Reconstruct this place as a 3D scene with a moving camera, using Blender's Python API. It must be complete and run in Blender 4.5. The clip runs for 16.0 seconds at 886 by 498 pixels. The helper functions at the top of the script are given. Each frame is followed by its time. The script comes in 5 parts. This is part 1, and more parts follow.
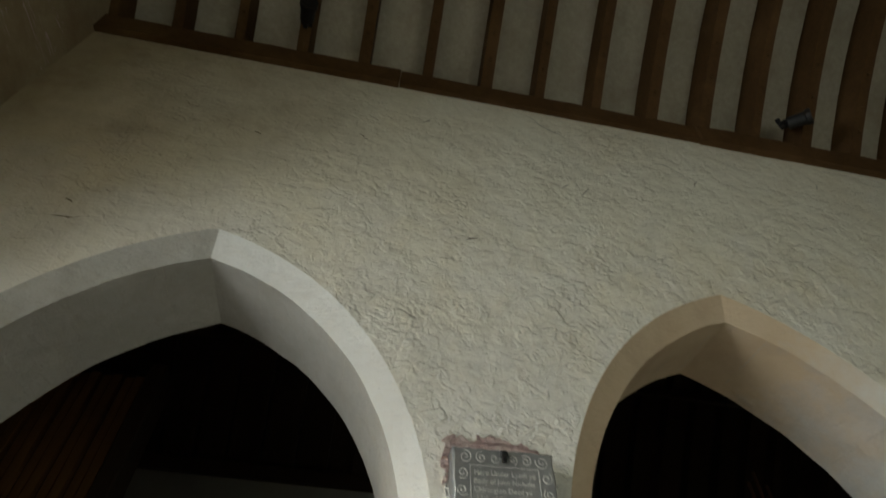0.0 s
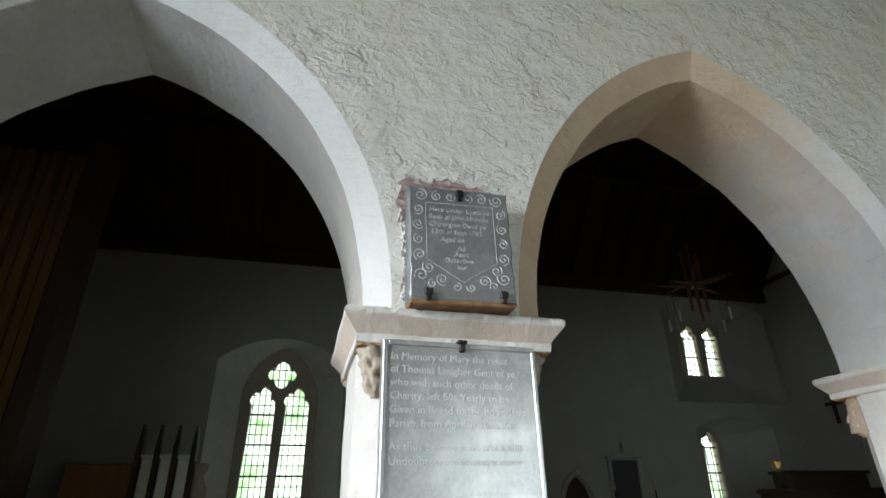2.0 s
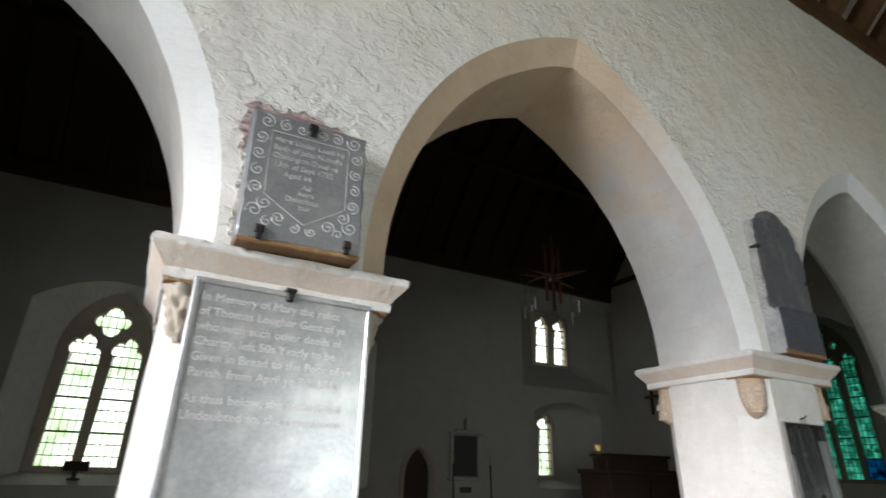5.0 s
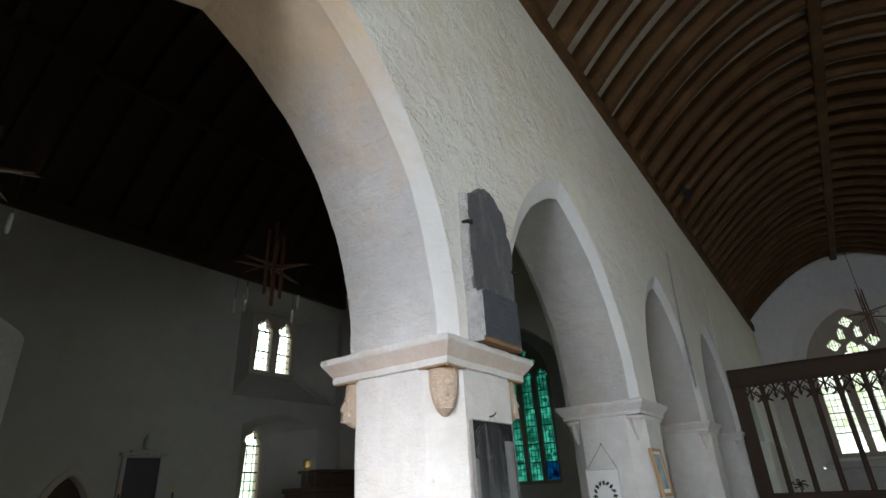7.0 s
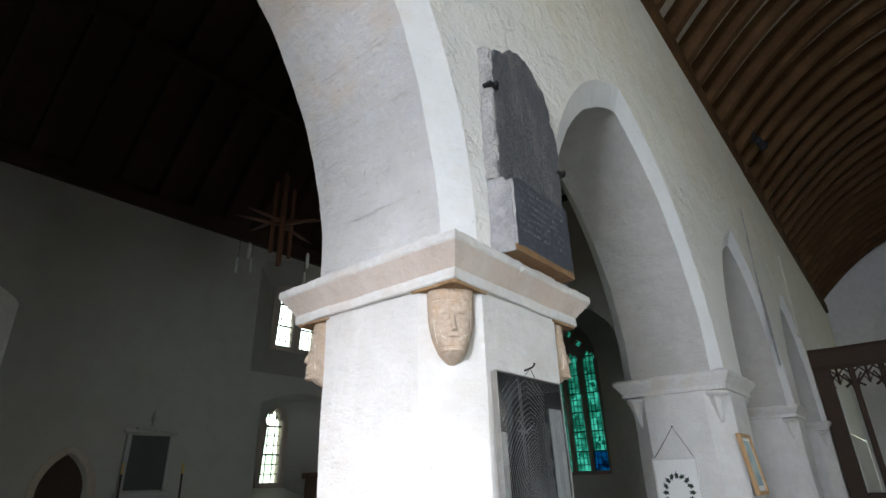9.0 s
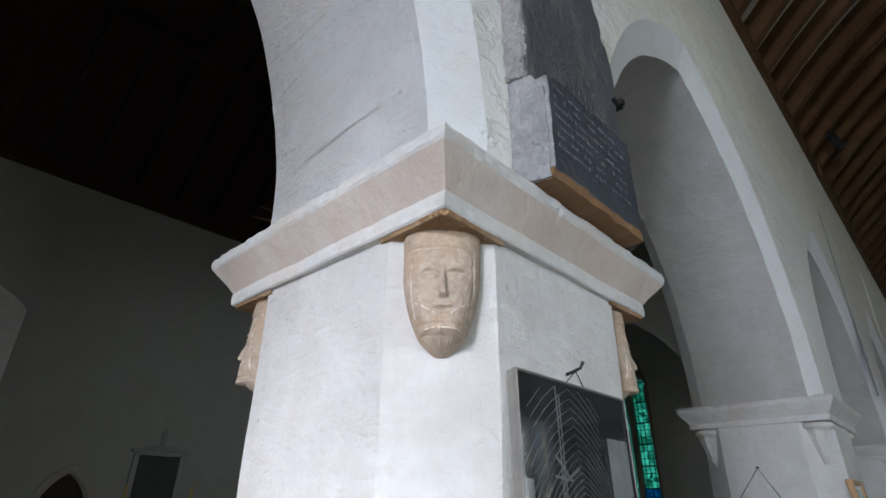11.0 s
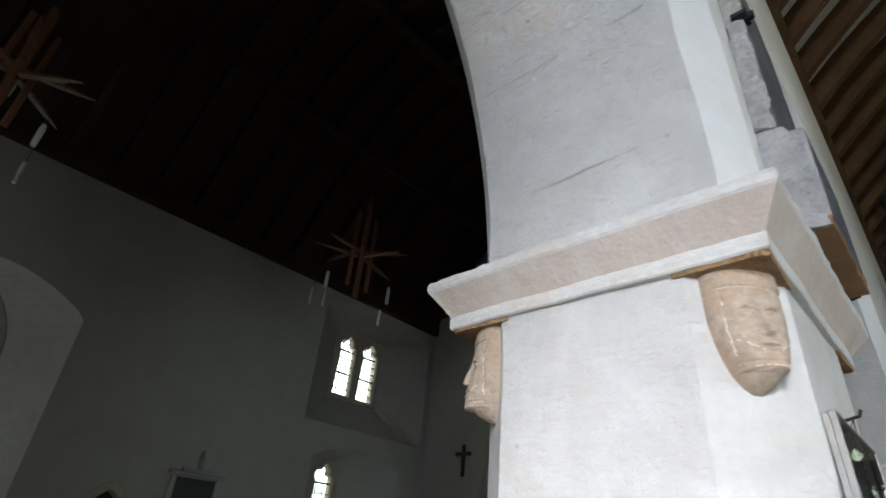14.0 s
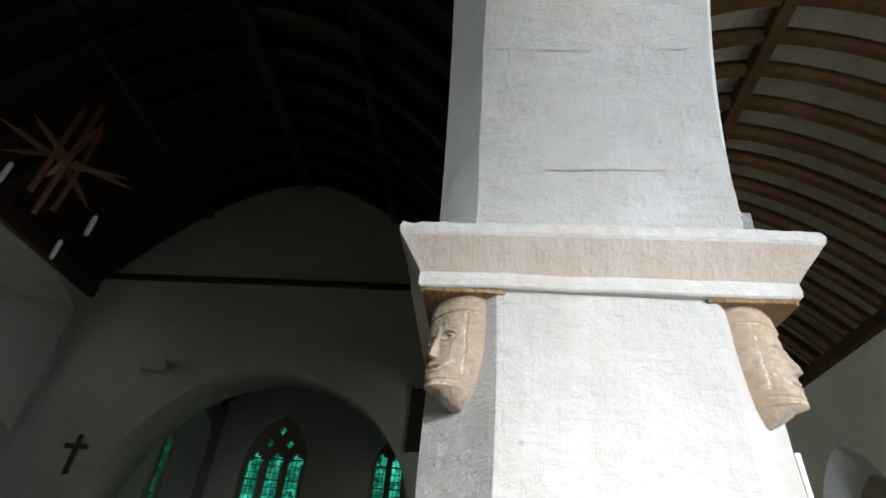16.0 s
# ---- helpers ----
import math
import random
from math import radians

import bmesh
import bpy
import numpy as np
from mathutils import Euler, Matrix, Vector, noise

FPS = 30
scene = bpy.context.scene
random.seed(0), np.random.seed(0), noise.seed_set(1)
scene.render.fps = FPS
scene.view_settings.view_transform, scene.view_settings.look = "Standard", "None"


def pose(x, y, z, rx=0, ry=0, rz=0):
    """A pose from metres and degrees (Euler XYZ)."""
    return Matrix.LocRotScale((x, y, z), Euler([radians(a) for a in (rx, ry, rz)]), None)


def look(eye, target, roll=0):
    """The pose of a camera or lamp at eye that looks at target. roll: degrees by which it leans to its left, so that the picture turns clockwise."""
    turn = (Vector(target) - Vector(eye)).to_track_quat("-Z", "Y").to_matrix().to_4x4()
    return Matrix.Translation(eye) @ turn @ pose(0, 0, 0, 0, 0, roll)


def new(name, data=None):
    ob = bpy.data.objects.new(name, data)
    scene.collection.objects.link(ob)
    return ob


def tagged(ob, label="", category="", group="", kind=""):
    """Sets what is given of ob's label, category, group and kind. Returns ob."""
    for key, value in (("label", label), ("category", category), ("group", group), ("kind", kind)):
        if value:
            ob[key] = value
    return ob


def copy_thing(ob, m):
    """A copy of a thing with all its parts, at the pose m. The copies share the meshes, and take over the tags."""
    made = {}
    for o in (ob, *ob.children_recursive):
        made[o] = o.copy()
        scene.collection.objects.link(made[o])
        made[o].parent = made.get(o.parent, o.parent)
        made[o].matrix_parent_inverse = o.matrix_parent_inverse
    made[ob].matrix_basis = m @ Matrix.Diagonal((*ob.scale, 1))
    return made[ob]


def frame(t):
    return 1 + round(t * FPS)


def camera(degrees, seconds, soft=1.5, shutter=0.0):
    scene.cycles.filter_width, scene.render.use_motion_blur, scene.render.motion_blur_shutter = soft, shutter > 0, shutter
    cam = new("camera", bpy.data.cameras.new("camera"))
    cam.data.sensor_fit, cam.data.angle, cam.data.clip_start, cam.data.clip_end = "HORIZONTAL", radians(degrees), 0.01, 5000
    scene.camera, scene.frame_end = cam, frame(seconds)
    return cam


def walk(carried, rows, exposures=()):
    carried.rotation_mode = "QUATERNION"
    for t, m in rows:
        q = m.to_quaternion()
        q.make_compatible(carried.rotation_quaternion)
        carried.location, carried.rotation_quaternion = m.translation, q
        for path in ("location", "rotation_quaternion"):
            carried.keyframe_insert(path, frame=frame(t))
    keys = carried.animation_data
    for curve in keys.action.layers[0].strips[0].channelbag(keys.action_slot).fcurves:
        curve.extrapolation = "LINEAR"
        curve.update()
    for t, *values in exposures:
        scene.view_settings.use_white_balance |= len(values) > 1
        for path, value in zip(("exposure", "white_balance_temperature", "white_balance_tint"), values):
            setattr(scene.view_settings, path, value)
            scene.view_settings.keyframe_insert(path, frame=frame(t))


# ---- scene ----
cam = camera(79.2, 16.0, shutter=0.4)
PATH = [
    (0, (-3.328, -2.308, 1.592), (-3.113, -0.948, 3.043), 2.3),
    (0.5, (-3.229, -2.284, 1.529), (-2.973, -0.781, 2.823), 1.1),
    (1, (-3.241, -2.211, 1.557), (-2.91, -0.58, 2.666), 0.7),
    (1.5, (-3.232, -2.157, 1.495), (-2.842, -0.454, 2.468), -0.2),
    (2, (-3.257, -2.081, 1.451), (-2.807, -0.33, 2.306), -0.8),
    (2.5, (-3.289, -2.039, 1.426), (-2.8, -0.266, 2.21), -0.2),
    (3, (-3.301, -2.024, 1.419), (-2.768, -0.253, 2.183), -0.2),
    (5.5, (-2.869, -1.87, 1.439), (-1.793, -0.374, 2.217), 1.1),
    (6, (-2.619, -1.758, 1.445), (-1.305, -0.48, 2.246), -0.5),
    (6.5, (-2.373, -1.599, 1.466), (-0.894, -0.545, 2.305), -3.0),
    (7, (-2.119, -1.501, 1.453), (-0.604, -0.483, 2.27), -3.0),
    (7.5, (-1.88, -1.424, 1.472), (-0.445, -0.307, 2.304), -0.7),
    (8, (-1.647, -1.269, 1.452), (-0.212, -0.137, 2.263), -0.1),
    (8.5, (-1.425, -1.092, 1.462), (0.028, 0.025, 2.262), -1.0),
    (9, (-1.16, -0.965, 1.458), (0.273, 0.187, 2.245), -1.5),
    (11.5, (-0.522, -0.578, 1.548), (0.752, 0.676, 2.447), 1.2),
    (12, (-0.524, -0.578, 1.551), (0.731, 0.681, 2.467), 1.2),
    (12.5, (-0.541, -0.583, 1.547), (0.702, 0.695, 2.453), 2.3),
    (13, (-0.646, -0.525, 1.528), (0.474, 0.869, 2.424), 3.6),
    (13.5, (-0.875, -0.381, 1.51), (0.32, 0.859, 2.527), 1.6),
    (14, (-0.954, -0.189, 1.476), (0.276, 1.032, 2.473), 5.2),
    (14.5, (-0.923, 0.049, 1.464), (0.466, 1.021, 2.524), 5.7),
    (15, (-0.939, 0.255, 1.444), (0.602, 0.874, 2.559), 6.8),
    (15.5, (-1.007, 0.449, 1.447), (0.613, 0.792, 2.569), 5.7),
    (16, (-0.929, 0.612, 1.427), (0.704, 0.775, 2.569), 5.1),
]
walk(cam, [(t, look(eye, target, roll)) for t, eye, target, roll in PATH],
     [(0.0, -0.72, 6950, 5), (1.0, -0.54, 6400, 8), (2.0, -0.18, 5980, 9), (3.0, 0.12, 6000, 11), (5.5, 0.12, 6180, 13), (7.0, 0.24, 5980, 14), (9.0, 0.50, 5850, 14), (12.0, 0.10, 5600, 15), (13.5, 0.24, 5750, 13), (15.0, 0.52, 5850, 10), (16.0, 0.64, 5920, 9)])

# ---- world, sun and large lights ----
FLOOR = -0.12
SUN_WAY = Vector((0.90, 0.36, -0.24)).normalized()
world = bpy.data.worlds.new("sky")
scene.world = world
world.use_nodes = True
wn, wl = world.node_tree.nodes, world.node_tree.links
sky = wn.new("ShaderNodeTexSky")
sky.sky_type, sky.sun_disc = "NISHITA", False
sky.sun_elevation = math.asin(-SUN_WAY.z)
sky.sun_rotation = math.atan2(-SUN_WAY.x, -SUN_WAY.y)
wn["Background"].inputs["Strength"].default_value = 0.10
wl.new(sky.outputs[0], wn["Background"].inputs["Color"])

sun = new("sun", bpy.data.lights.new("sun", "SUN"))
sun.data.energy, sun.data.angle, sun.data.color = 4.9, radians(7.0), (1.0, 0.97, 0.92)
sun.matrix_world = look((-30, -8, 9), Vector((-30, -8, 9)) + SUN_WAY)


def window_light(name, eye, target, w, h, watts, colour):
    """Daylight that falls in through a window's opening."""
    lamp = new(name, bpy.data.lights.new(name, "AREA"))
    lamp.data.shape, lamp.data.size, lamp.data.size_y = "RECTANGLE", w, h
    lamp.data.energy, lamp.data.color = watts, colour
    lamp.matrix_world = look(eye, target)
    return lamp


# Added lamp out of view, lights the western faces of the piers.
window_light("added_west_light", (-10.35, -2.75, 2.5), (0, -0.6, 1.9), 3.0, 2.8, 640, (0.84, 0.92, 1.0))
for lx, lw in ((-4.6, 3), (9.6, 2), (14.5, 5)):
    window_light("daylight_south", (lx, -6.30, 2.7), (lx, 0, 1.9), 1.4, 1.6, lw, (0.92, 0.96, 1.0))

# Lamp in an unseen south opening, both added to put glare on the slab.
window_light("slab_glare_light", (0.35, -6.22, 1.65), (0.35, 0, 1.5), 2.2, 1.9, 50, (0.92, 0.96, 1.0))

# ---- materials ----


def mat(name):
    m = bpy.data.materials.new(name)
    m.use_nodes = True
    return m, m.node_tree.nodes, m.node_tree.links, m.node_tree.nodes["Principled BSDF"]


def coords(nodes, links, scale=(1, 1, 1)):
    tc, mp = nodes.new("ShaderNodeTexCoord"), nodes.new("ShaderNodeMapping")
    mp.inputs["Scale"].default_value = scale
    links.new(tc.outputs["Object"], mp.inputs["Vector"])
    return mp.outputs["Vector"]


def noisy(nodes, links, vec, scale, detail=6, rough=0.6, lo=0.35, hi=0.65):
    n, r = nodes.new("ShaderNodeTexNoise"), nodes.new("ShaderNodeMapRange")
    n.inputs["Scale"].default_value, n.inputs["Detail"].default_value, n.inputs["Roughness"].default_value = scale, detail, rough
    r.inputs["From Min"].default_value, r.inputs["From Max"].default_value = lo, hi
    links.new(vec, n.inputs["Vector"])
    links.new(n.outputs["Fac"], r.inputs["Value"])
    return r.outputs["Result"]


def mixed(nodes, links, fac, a, b):
    m = nodes.new("ShaderNodeMix")
    m.data_type = "RGBA"
    links.new(fac, m.inputs["Factor"])
    for sock, v in ((m.inputs[6], a), (m.inputs[7], b)):
        if isinstance(v, tuple):
            sock.default_value = (*v, 1)
        else:
            links.new(v, sock)
    return m.outputs[2]


def scaled(nodes, links, value, k):
    m = nodes.new("ShaderNodeMath")
    m.operation = "MULTIPLY"
    links.new(value, m.inputs[0])
    m.inputs[1].default_value = k
    return m.outputs[0]


def prod(nodes, links, a, b):
    m = nodes.new("ShaderNodeMath")
    m.operation = "MULTIPLY"
    links.new(a, m.inputs[0])
    links.new(b, m.inputs[1])
    return m.outputs[0]


def added(nodes, links, a, b):
    m = nodes.new("ShaderNodeMath")
    m.operation = "ADD"
    links.new(a, m.inputs[0])
    links.new(b, m.inputs[1])
    return m.outputs[0]


def bumped(nodes, links, bsdf, height, strength=0.5, distance=0.02):
    b = nodes.new("ShaderNodeBump")
    b.inputs["Strength"].default_value, b.inputs["Distance"].default_value = strength, distance
    links.new(height, b.inputs["Height"])
    links.new(b.outputs[0], bsdf.inputs["Normal"])


def surface(name, base, dark, stain, grain=30.0, blotch=1.2, stains=0.5, rough=0.85, bump=0.4, dist=0.01, stretch=(1, 1, 1), metal=0.0, worn=0.5):
    """A mottled surface: base and dark mixed by fine grain, stain by large blotches."""
    m, n, l, p = mat(name)
    v = coords(n, l, stretch)
    fine = noisy(n, l, v, grain, 8, 0.65, 0.3, 0.7)
    wide = noisy(n, l, v, blotch, 5, 0.55, 0.48, 0.75)
    mid = noisy(n, l, v, blotch * 5, 6, 0.6, 0.4, 0.68)
    c = mixed(n, l, scaled(n, l, fine, worn), base, dark)
    c = mixed(n, l, scaled(n, l, mid, 0.35 * stains), c, dark)
    c = mixed(n, l, scaled(n, l, wide, stains), c, stain)
    l.new(c, p.inputs["Base Color"])
    p.inputs["Roughness"].default_value, p.inputs["Metallic"].default_value = rough, metal
    h = added(n, l, scaled(n, l, fine, 0.35), scaled(n, l, mid, 0.65))
    bumped(n, l, p, h, bump, dist)
    return m


def marks(nodes, links, warped, vec):
    """Scattered hairline cracks and pits, 1 where there is one."""
    edge, pit = nodes.new("ShaderNodeTexVoronoi"), nodes.new("ShaderNodeTexVoronoi")
    edge.feature = "DISTANCE_TO_EDGE"
    edge.inputs["Scale"].default_value, pit.inputs["Scale"].default_value = 3.2, 17.0
    links.new(warped, edge.inputs["Vector"])
    links.new(vec, pit.inputs["Vector"])
    out = []
    for sock, lim, where in ((edge.outputs["Distance"], 0.006, noisy(nodes, links, vec, 4.3, 3, 0.5, 0.60, 0.68)), (pit.outputs["Distance"], 0.13, noisy(nodes, links, vec, 11.0, 3, 0.5, 0.56, 0.62))):
        r, m = nodes.new("ShaderNodeMapRange"), nodes.new("ShaderNodeMath")
        r.inputs["From Min"].default_value, r.inputs["From Max"].default_value = lim * 0.4, lim
        r.inputs["To Min"].default_value, r.inputs["To Max"].default_value = 1.0, 0.0
        links.new(sock, r.inputs["Value"])
        m.operation = "MULTIPLY"
        links.new(r.outputs["Result"], m.inputs[0])
        links.new(where, m.inputs[1])
        out.append(m.outputs[0])
    return added(nodes, links, *out)


def plaster(name, base, dark, stain, lumps=0.02, strength=0.8, trowel=11.0, stains=0.5, shaded_wall=False, brush=0.0, tan=None):
    """Old lime plaster: trowel lumps, ridges, fine grit, large stains and an optional painted western shade."""
    m, n, l, p = mat(name)
    v = coords(n, l)
    lump = noisy(n, l, v, trowel, 3, 0.55, 0.3, 0.7)
    ridge = n.new("ShaderNodeTexVoronoi")
    ridge.inputs["Scale"].default_value = trowel * 0.75
    warp = n.new("ShaderNodeTexNoise")
    warp.inputs["Scale"].default_value = 5.0
    wv = n.new("ShaderNodeVectorMath")
    wv.operation = "MULTIPLY_ADD"
    wv.inputs[1].default_value = (0.35, 0.35, 0.35)
    l.new(v, warp.inputs["Vector"])
    l.new(warp.outputs["Color"], wv.inputs[0])
    l.new(v, wv.inputs[2])
    l.new(wv.outputs[0], ridge.inputs["Vector"])
    grit = noisy(n, l, v, 70, 6, 0.6, 0.3, 0.7)
    wide = noisy(n, l, v, 0.55, 5, 0.6, 0.46, 0.72)
    mid = noisy(n, l, v, 3.0, 6, 0.6, 0.45, 0.75)
    c = mixed(n, l, scaled(n, l, mid, 0.5), base, dark)
    c = mixed(n, l, scaled(n, l, wide, stains), c, stain)
    c = mixed(n, l, scaled(n, l, grit, 0.12), c, dark)
    if shaded_wall:
        # ragged brown stain in the western corner, widened to paint in the dim end
        sep, rng = n.new("ShaderNodeSeparateXYZ"), n.new("ShaderNodeMapRange")
        l.new(v, sep.inputs[0])
        ragged_x = added(n, l, sep.outputs["X"], scaled(n, l, noisy(n, l, v, 1.1, 6, 0.65, 0.3, 0.7), 1.6))
        l.new(ragged_x, rng.inputs["Value"])
        rng.inputs["From Min"].default_value, rng.inputs["From Max"].default_value = -5.2, -2.5
        rng.inputs["To Min"].default_value, rng.inputs["To Max"].default_value = 0.85, 0.0
        c = mixed(n, l, rng.outputs["Result"], c, mixed(n, l, mid, (0.34, 0.26, 0.14), (0.22, 0.15, 0.075)))
        # newer whitewash brushed over the lower wall, with an uneven upper edge
        low = n.new("ShaderNodeMapRange")
        ragged_z = added(n, l, sep.outputs["Z"], scaled(n, l, noisy(n, l, v, 2.2, 6, 0.65, 0.3, 0.7), 1.2))
        l.new(ragged_z, low.inputs["Value"])
        low.inputs["From Min"].default_value, low.inputs["From Max"].default_value = 3.3, 5.2
        low.inputs["To Min"].default_value, low.inputs["To Max"].default_value = 0.75, 0.0
        c = mixed(n, l, low.outputs["Result"], c, (0.74, 0.72, 0.69))
    if brush:
        c = mixed(n, l, scaled(n, l, noisy(n, l, v, 80, 4, 0.7, 0.45, 0.65), 0.10), c, dark)
        vb = coords(n, l, (46, 46, 9))
        stroke = noisy(n, l, vb, 1.0, 7, 0.7, 0.32, 0.68)
        scuff = noisy(n, l, v, 14.0, 8, 0.7, 0.55, 0.72)
        cloud = noisy(n, l, v, 7.5, 9, 0.72, 0.40, 0.64)
        c = mixed(n, l, scaled(n, l, stroke, 0.24), c, dark)
        c = mixed(n, l, scaled(n, l, cloud, 0.50), c, dark)
        c = mixed(n, l, scaled(n, l, scuff, 0.55), c, stain)
        smear = noisy(n, l, coords(n, l, (9, 9, 26)), 1.0, 8, 0.7, 0.48, 0.62)
        c = mixed(n, l, scaled(n, l, smear, 0.30), c, stain)
        # hairline cracks and small pits in the old coats
        mark = marks(n, l, wv.outputs[0], v)
        c = mixed(n, l, scaled(n, l, mark, 0.28), c, tuple(0.45 * k for k in dark))
        grit = added(n, l, scaled(n, l, grit, 1.0), scaled(n, l, stroke, brush))
    if tan:
        # limewash turns tan towards one side
        sep, rng = n.new("ShaderNodeSeparateXYZ"), n.new("ShaderNodeMapRange")
        l.new(v, sep.inputs[0])
        l.new(added(n, l, sep.outputs["X"], scaled(n, l, noisy(n, l, v, 3.0, 6, 0.65, 0.3, 0.7), 0.6)), rng.inputs["Value"])
        rng.inputs["From Min"].default_value, rng.inputs["From Max"].default_value = tan
        rng.inputs["To Min"].default_value, rng.inputs["To Max"].default_value = 0.80, 0.0
        c = mixed(n, l, rng.outputs["Result"], c, mixed(n, l, mid, (0.58, 0.42, 0.25), (0.46, 0.30, 0.16)))
    l.new(c, p.inputs["Base Color"])
    p.inputs["Roughness"].default_value = 0.9
    if shaded_wall:
        # flat trowelled patches at uneven levels with crisp broken edges
        cell, wc, sc = n.new("ShaderNodeTexVoronoi"), coords(n, l, (4.2, 4.2, 7.5)), n.new("ShaderNodeSeparateColor")
        ww_, wn_ = n.new("ShaderNodeVectorMath"), n.new("ShaderNodeTexNoise")
        wn_.inputs["Scale"].default_value, wn_.inputs["Detail"].default_value = 9.0, 5
        ww_.operation = "MULTIPLY_ADD"
        ww_.inputs[1].default_value = (1.1, 1.1, 1.1)
        l.new(v, wn_.inputs["Vector"])
        l.new(wn_.outputs["Color"], ww_.inputs[0])
        l.new(wc, ww_.inputs[2])
        cell.inputs["Scale"].default_value = 1.0
        l.new(ww_.outputs[0], cell.inputs["Vector"])
        l.new(cell.outputs["Color"], sc.inputs["Color"])
        h = added(n, l, scaled(n, l, lump, 0.40), scaled(n, l, prod(n, l, sc.outputs["Red"], noisy(n, l, v, 2.6, 3, 0.5, 0.46, 0.62)), 0.16))
        # overlapping trowelled coats, each ending in a low crisp step
        where = noisy(n, l, v, 1.7, 4, 0.55, 0.36, 0.62)
        for sx, sz, lo, wide_, k in ((3.2, 4.6, 0.48, 0.035, 0.28), (7.0, 10.0, 0.56, 0.04, 0.24), (5.0, 6.8, 0.60, 0.03, 0.30)):
            step = noisy(n, l, coords(n, l, (sx, sx, sz)), 1.0, 5, 0.55, lo, lo + wide_)
            h = added(n, l, h, scaled(n, l, prod(n, l, step, where), k))
        h = added(n, l, h, scaled(n, l, ridge.outputs["Distance"], 0.06))
    else:
        h = added(n, l, scaled(n, l, lump, 0.7), scaled(n, l, ridge.outputs["Distance"], 0.7))
    if brush:
        h = added(n, l, h, added(n, l, scaled(n, l, cloud, 0.40), scaled(n, l, smear, 0.22)))
        h = added(n, l, h, scaled(n, l, mark, -0.25))
    if shaded_wall:
        flake = scaled(n, l, noisy(n, l, wv.outputs[0], 15.0, 4, 0.55, 0.56, 0.62), 0.12)
        h = added(n, l, h, flake)
    h = added(n, l, h, scaled(n, l, grit, 0.07))
    bumped(n, l, p, h, strength, lumps)
    return m


M = {}
M["plaster"] = plaster("rough_lime_plaster", (0.74, 0.70, 0.59), (0.60, 0.55, 0.43), (0.64, 0.54, 0.37), 0.034, 0.70, 6.0, 0.55, shaded_wall=True)
M["limewash"] = plaster("smooth_limewash", (0.70, 0.685, 0.65), (0.54, 0.515, 0.475), (0.60, 0.55, 0.48), 0.013, 0.8, 5.0, 0.4, brush=2.6)
M["tan_limewash"] = plaster("limewash_turning_tan", (0.63, 0.62, 0.60), (0.49, 0.48, 0.45), (0.57, 0.53, 0.47), 0.012, 0.8, 5.0, 0.4, brush=2.6, tan=(-0.45, 0.22))
M["tan_fresh"] = plaster("fresh_limewash_turning_tan", (0.73, 0.725, 0.71), (0.65, 0.64, 0.61), (0.68, 0.65, 0.60), 0.008, 0.7, 4.0, 0.3, brush=1.2, tan=(-0.45, 0.22))
M["fresh_limewash"] = plaster("fresh_limewash", (0.73, 0.725, 0.71), (0.65, 0.64, 0.61), (0.68, 0.65, 0.60), 0.008, 0.7, 4.0, 0.3, brush=1.2)
M["joint"] = surface("old_mortar_joint", (0.56, 0.53, 0.47), (0.36, 0.33, 0.28), (0.45, 0.41, 0.35), 60, 9.0, 0.6, 0.95, 0.6, 0.004)
# Soffit coat: grey for worn stone, darkened further to paint in shade.
M["shaded_soffit"] = plaster("shaded_worn_limewash", (0.50, 0.49, 0.46), (0.38, 0.36, 0.32), (0.42, 0.38, 0.32), 0.013, 0.8, 5.0, 0.6, brush=2.6)
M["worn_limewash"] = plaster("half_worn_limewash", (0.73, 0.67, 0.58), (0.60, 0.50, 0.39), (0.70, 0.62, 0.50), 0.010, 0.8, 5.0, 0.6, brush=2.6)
# Whitewash with the aisle's dimness put into its colour.
M["dimmed_aisle_plaster"] = plaster("dimmed_aisle_plaster", (0.35, 0.34, 0.30), (0.275, 0.262, 0.22), (0.295, 0.27, 0.215), 0.01, 0.5, 6.0)
# Brown stands for the corner stain and for shade painted over the whole wall.
M["stained_shaded_plaster"] = surface("brown_shaded_plaster", (0.42, 0.35, 0.23), (0.28, 0.20, 0.11), (0.22, 0.14, 0.07), 14, 1.6, 0.8, 0.95, 0.6, 0.02)
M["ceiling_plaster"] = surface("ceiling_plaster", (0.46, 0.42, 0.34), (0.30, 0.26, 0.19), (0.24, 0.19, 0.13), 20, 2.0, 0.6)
M["oak"] = surface("dark_oak", (0.098, 0.050, 0.018), (0.034, 0.017, 0.007), (0.17, 0.095, 0.038), 26, 1.5, 0.6, 0.8, 0.5, 0.006, (1, 1, 1))
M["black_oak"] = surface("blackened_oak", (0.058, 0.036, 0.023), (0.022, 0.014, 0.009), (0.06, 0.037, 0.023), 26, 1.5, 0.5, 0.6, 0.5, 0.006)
M["pipe_wood"] = surface("brown_pipe_wood", (0.17, 0.08, 0.028), (0.08, 0.035, 0.014), (0.21, 0.11, 0.04), 8, 1.5, 0.5, 0.5, 0.3, 0.004, (6, 6, 0.6))
M["abacus"] = surface("tooled_stone", (0.58, 0.49, 0.41), (0.44, 0.36, 0.29), (0.64, 0.60, 0.55), 75, 5.0, 0.6, 0.9, 0.4, 0.006, (1.7, 1.7, 0.22))
M["whitewashed"] = surface("whitewashed_stone", (0.64, 0.63, 0.60), (0.47, 0.44, 0.39), (0.55, 0.47, 0.39), 40, 4.5, 0.7, 0.9, 0.5, 0.008)
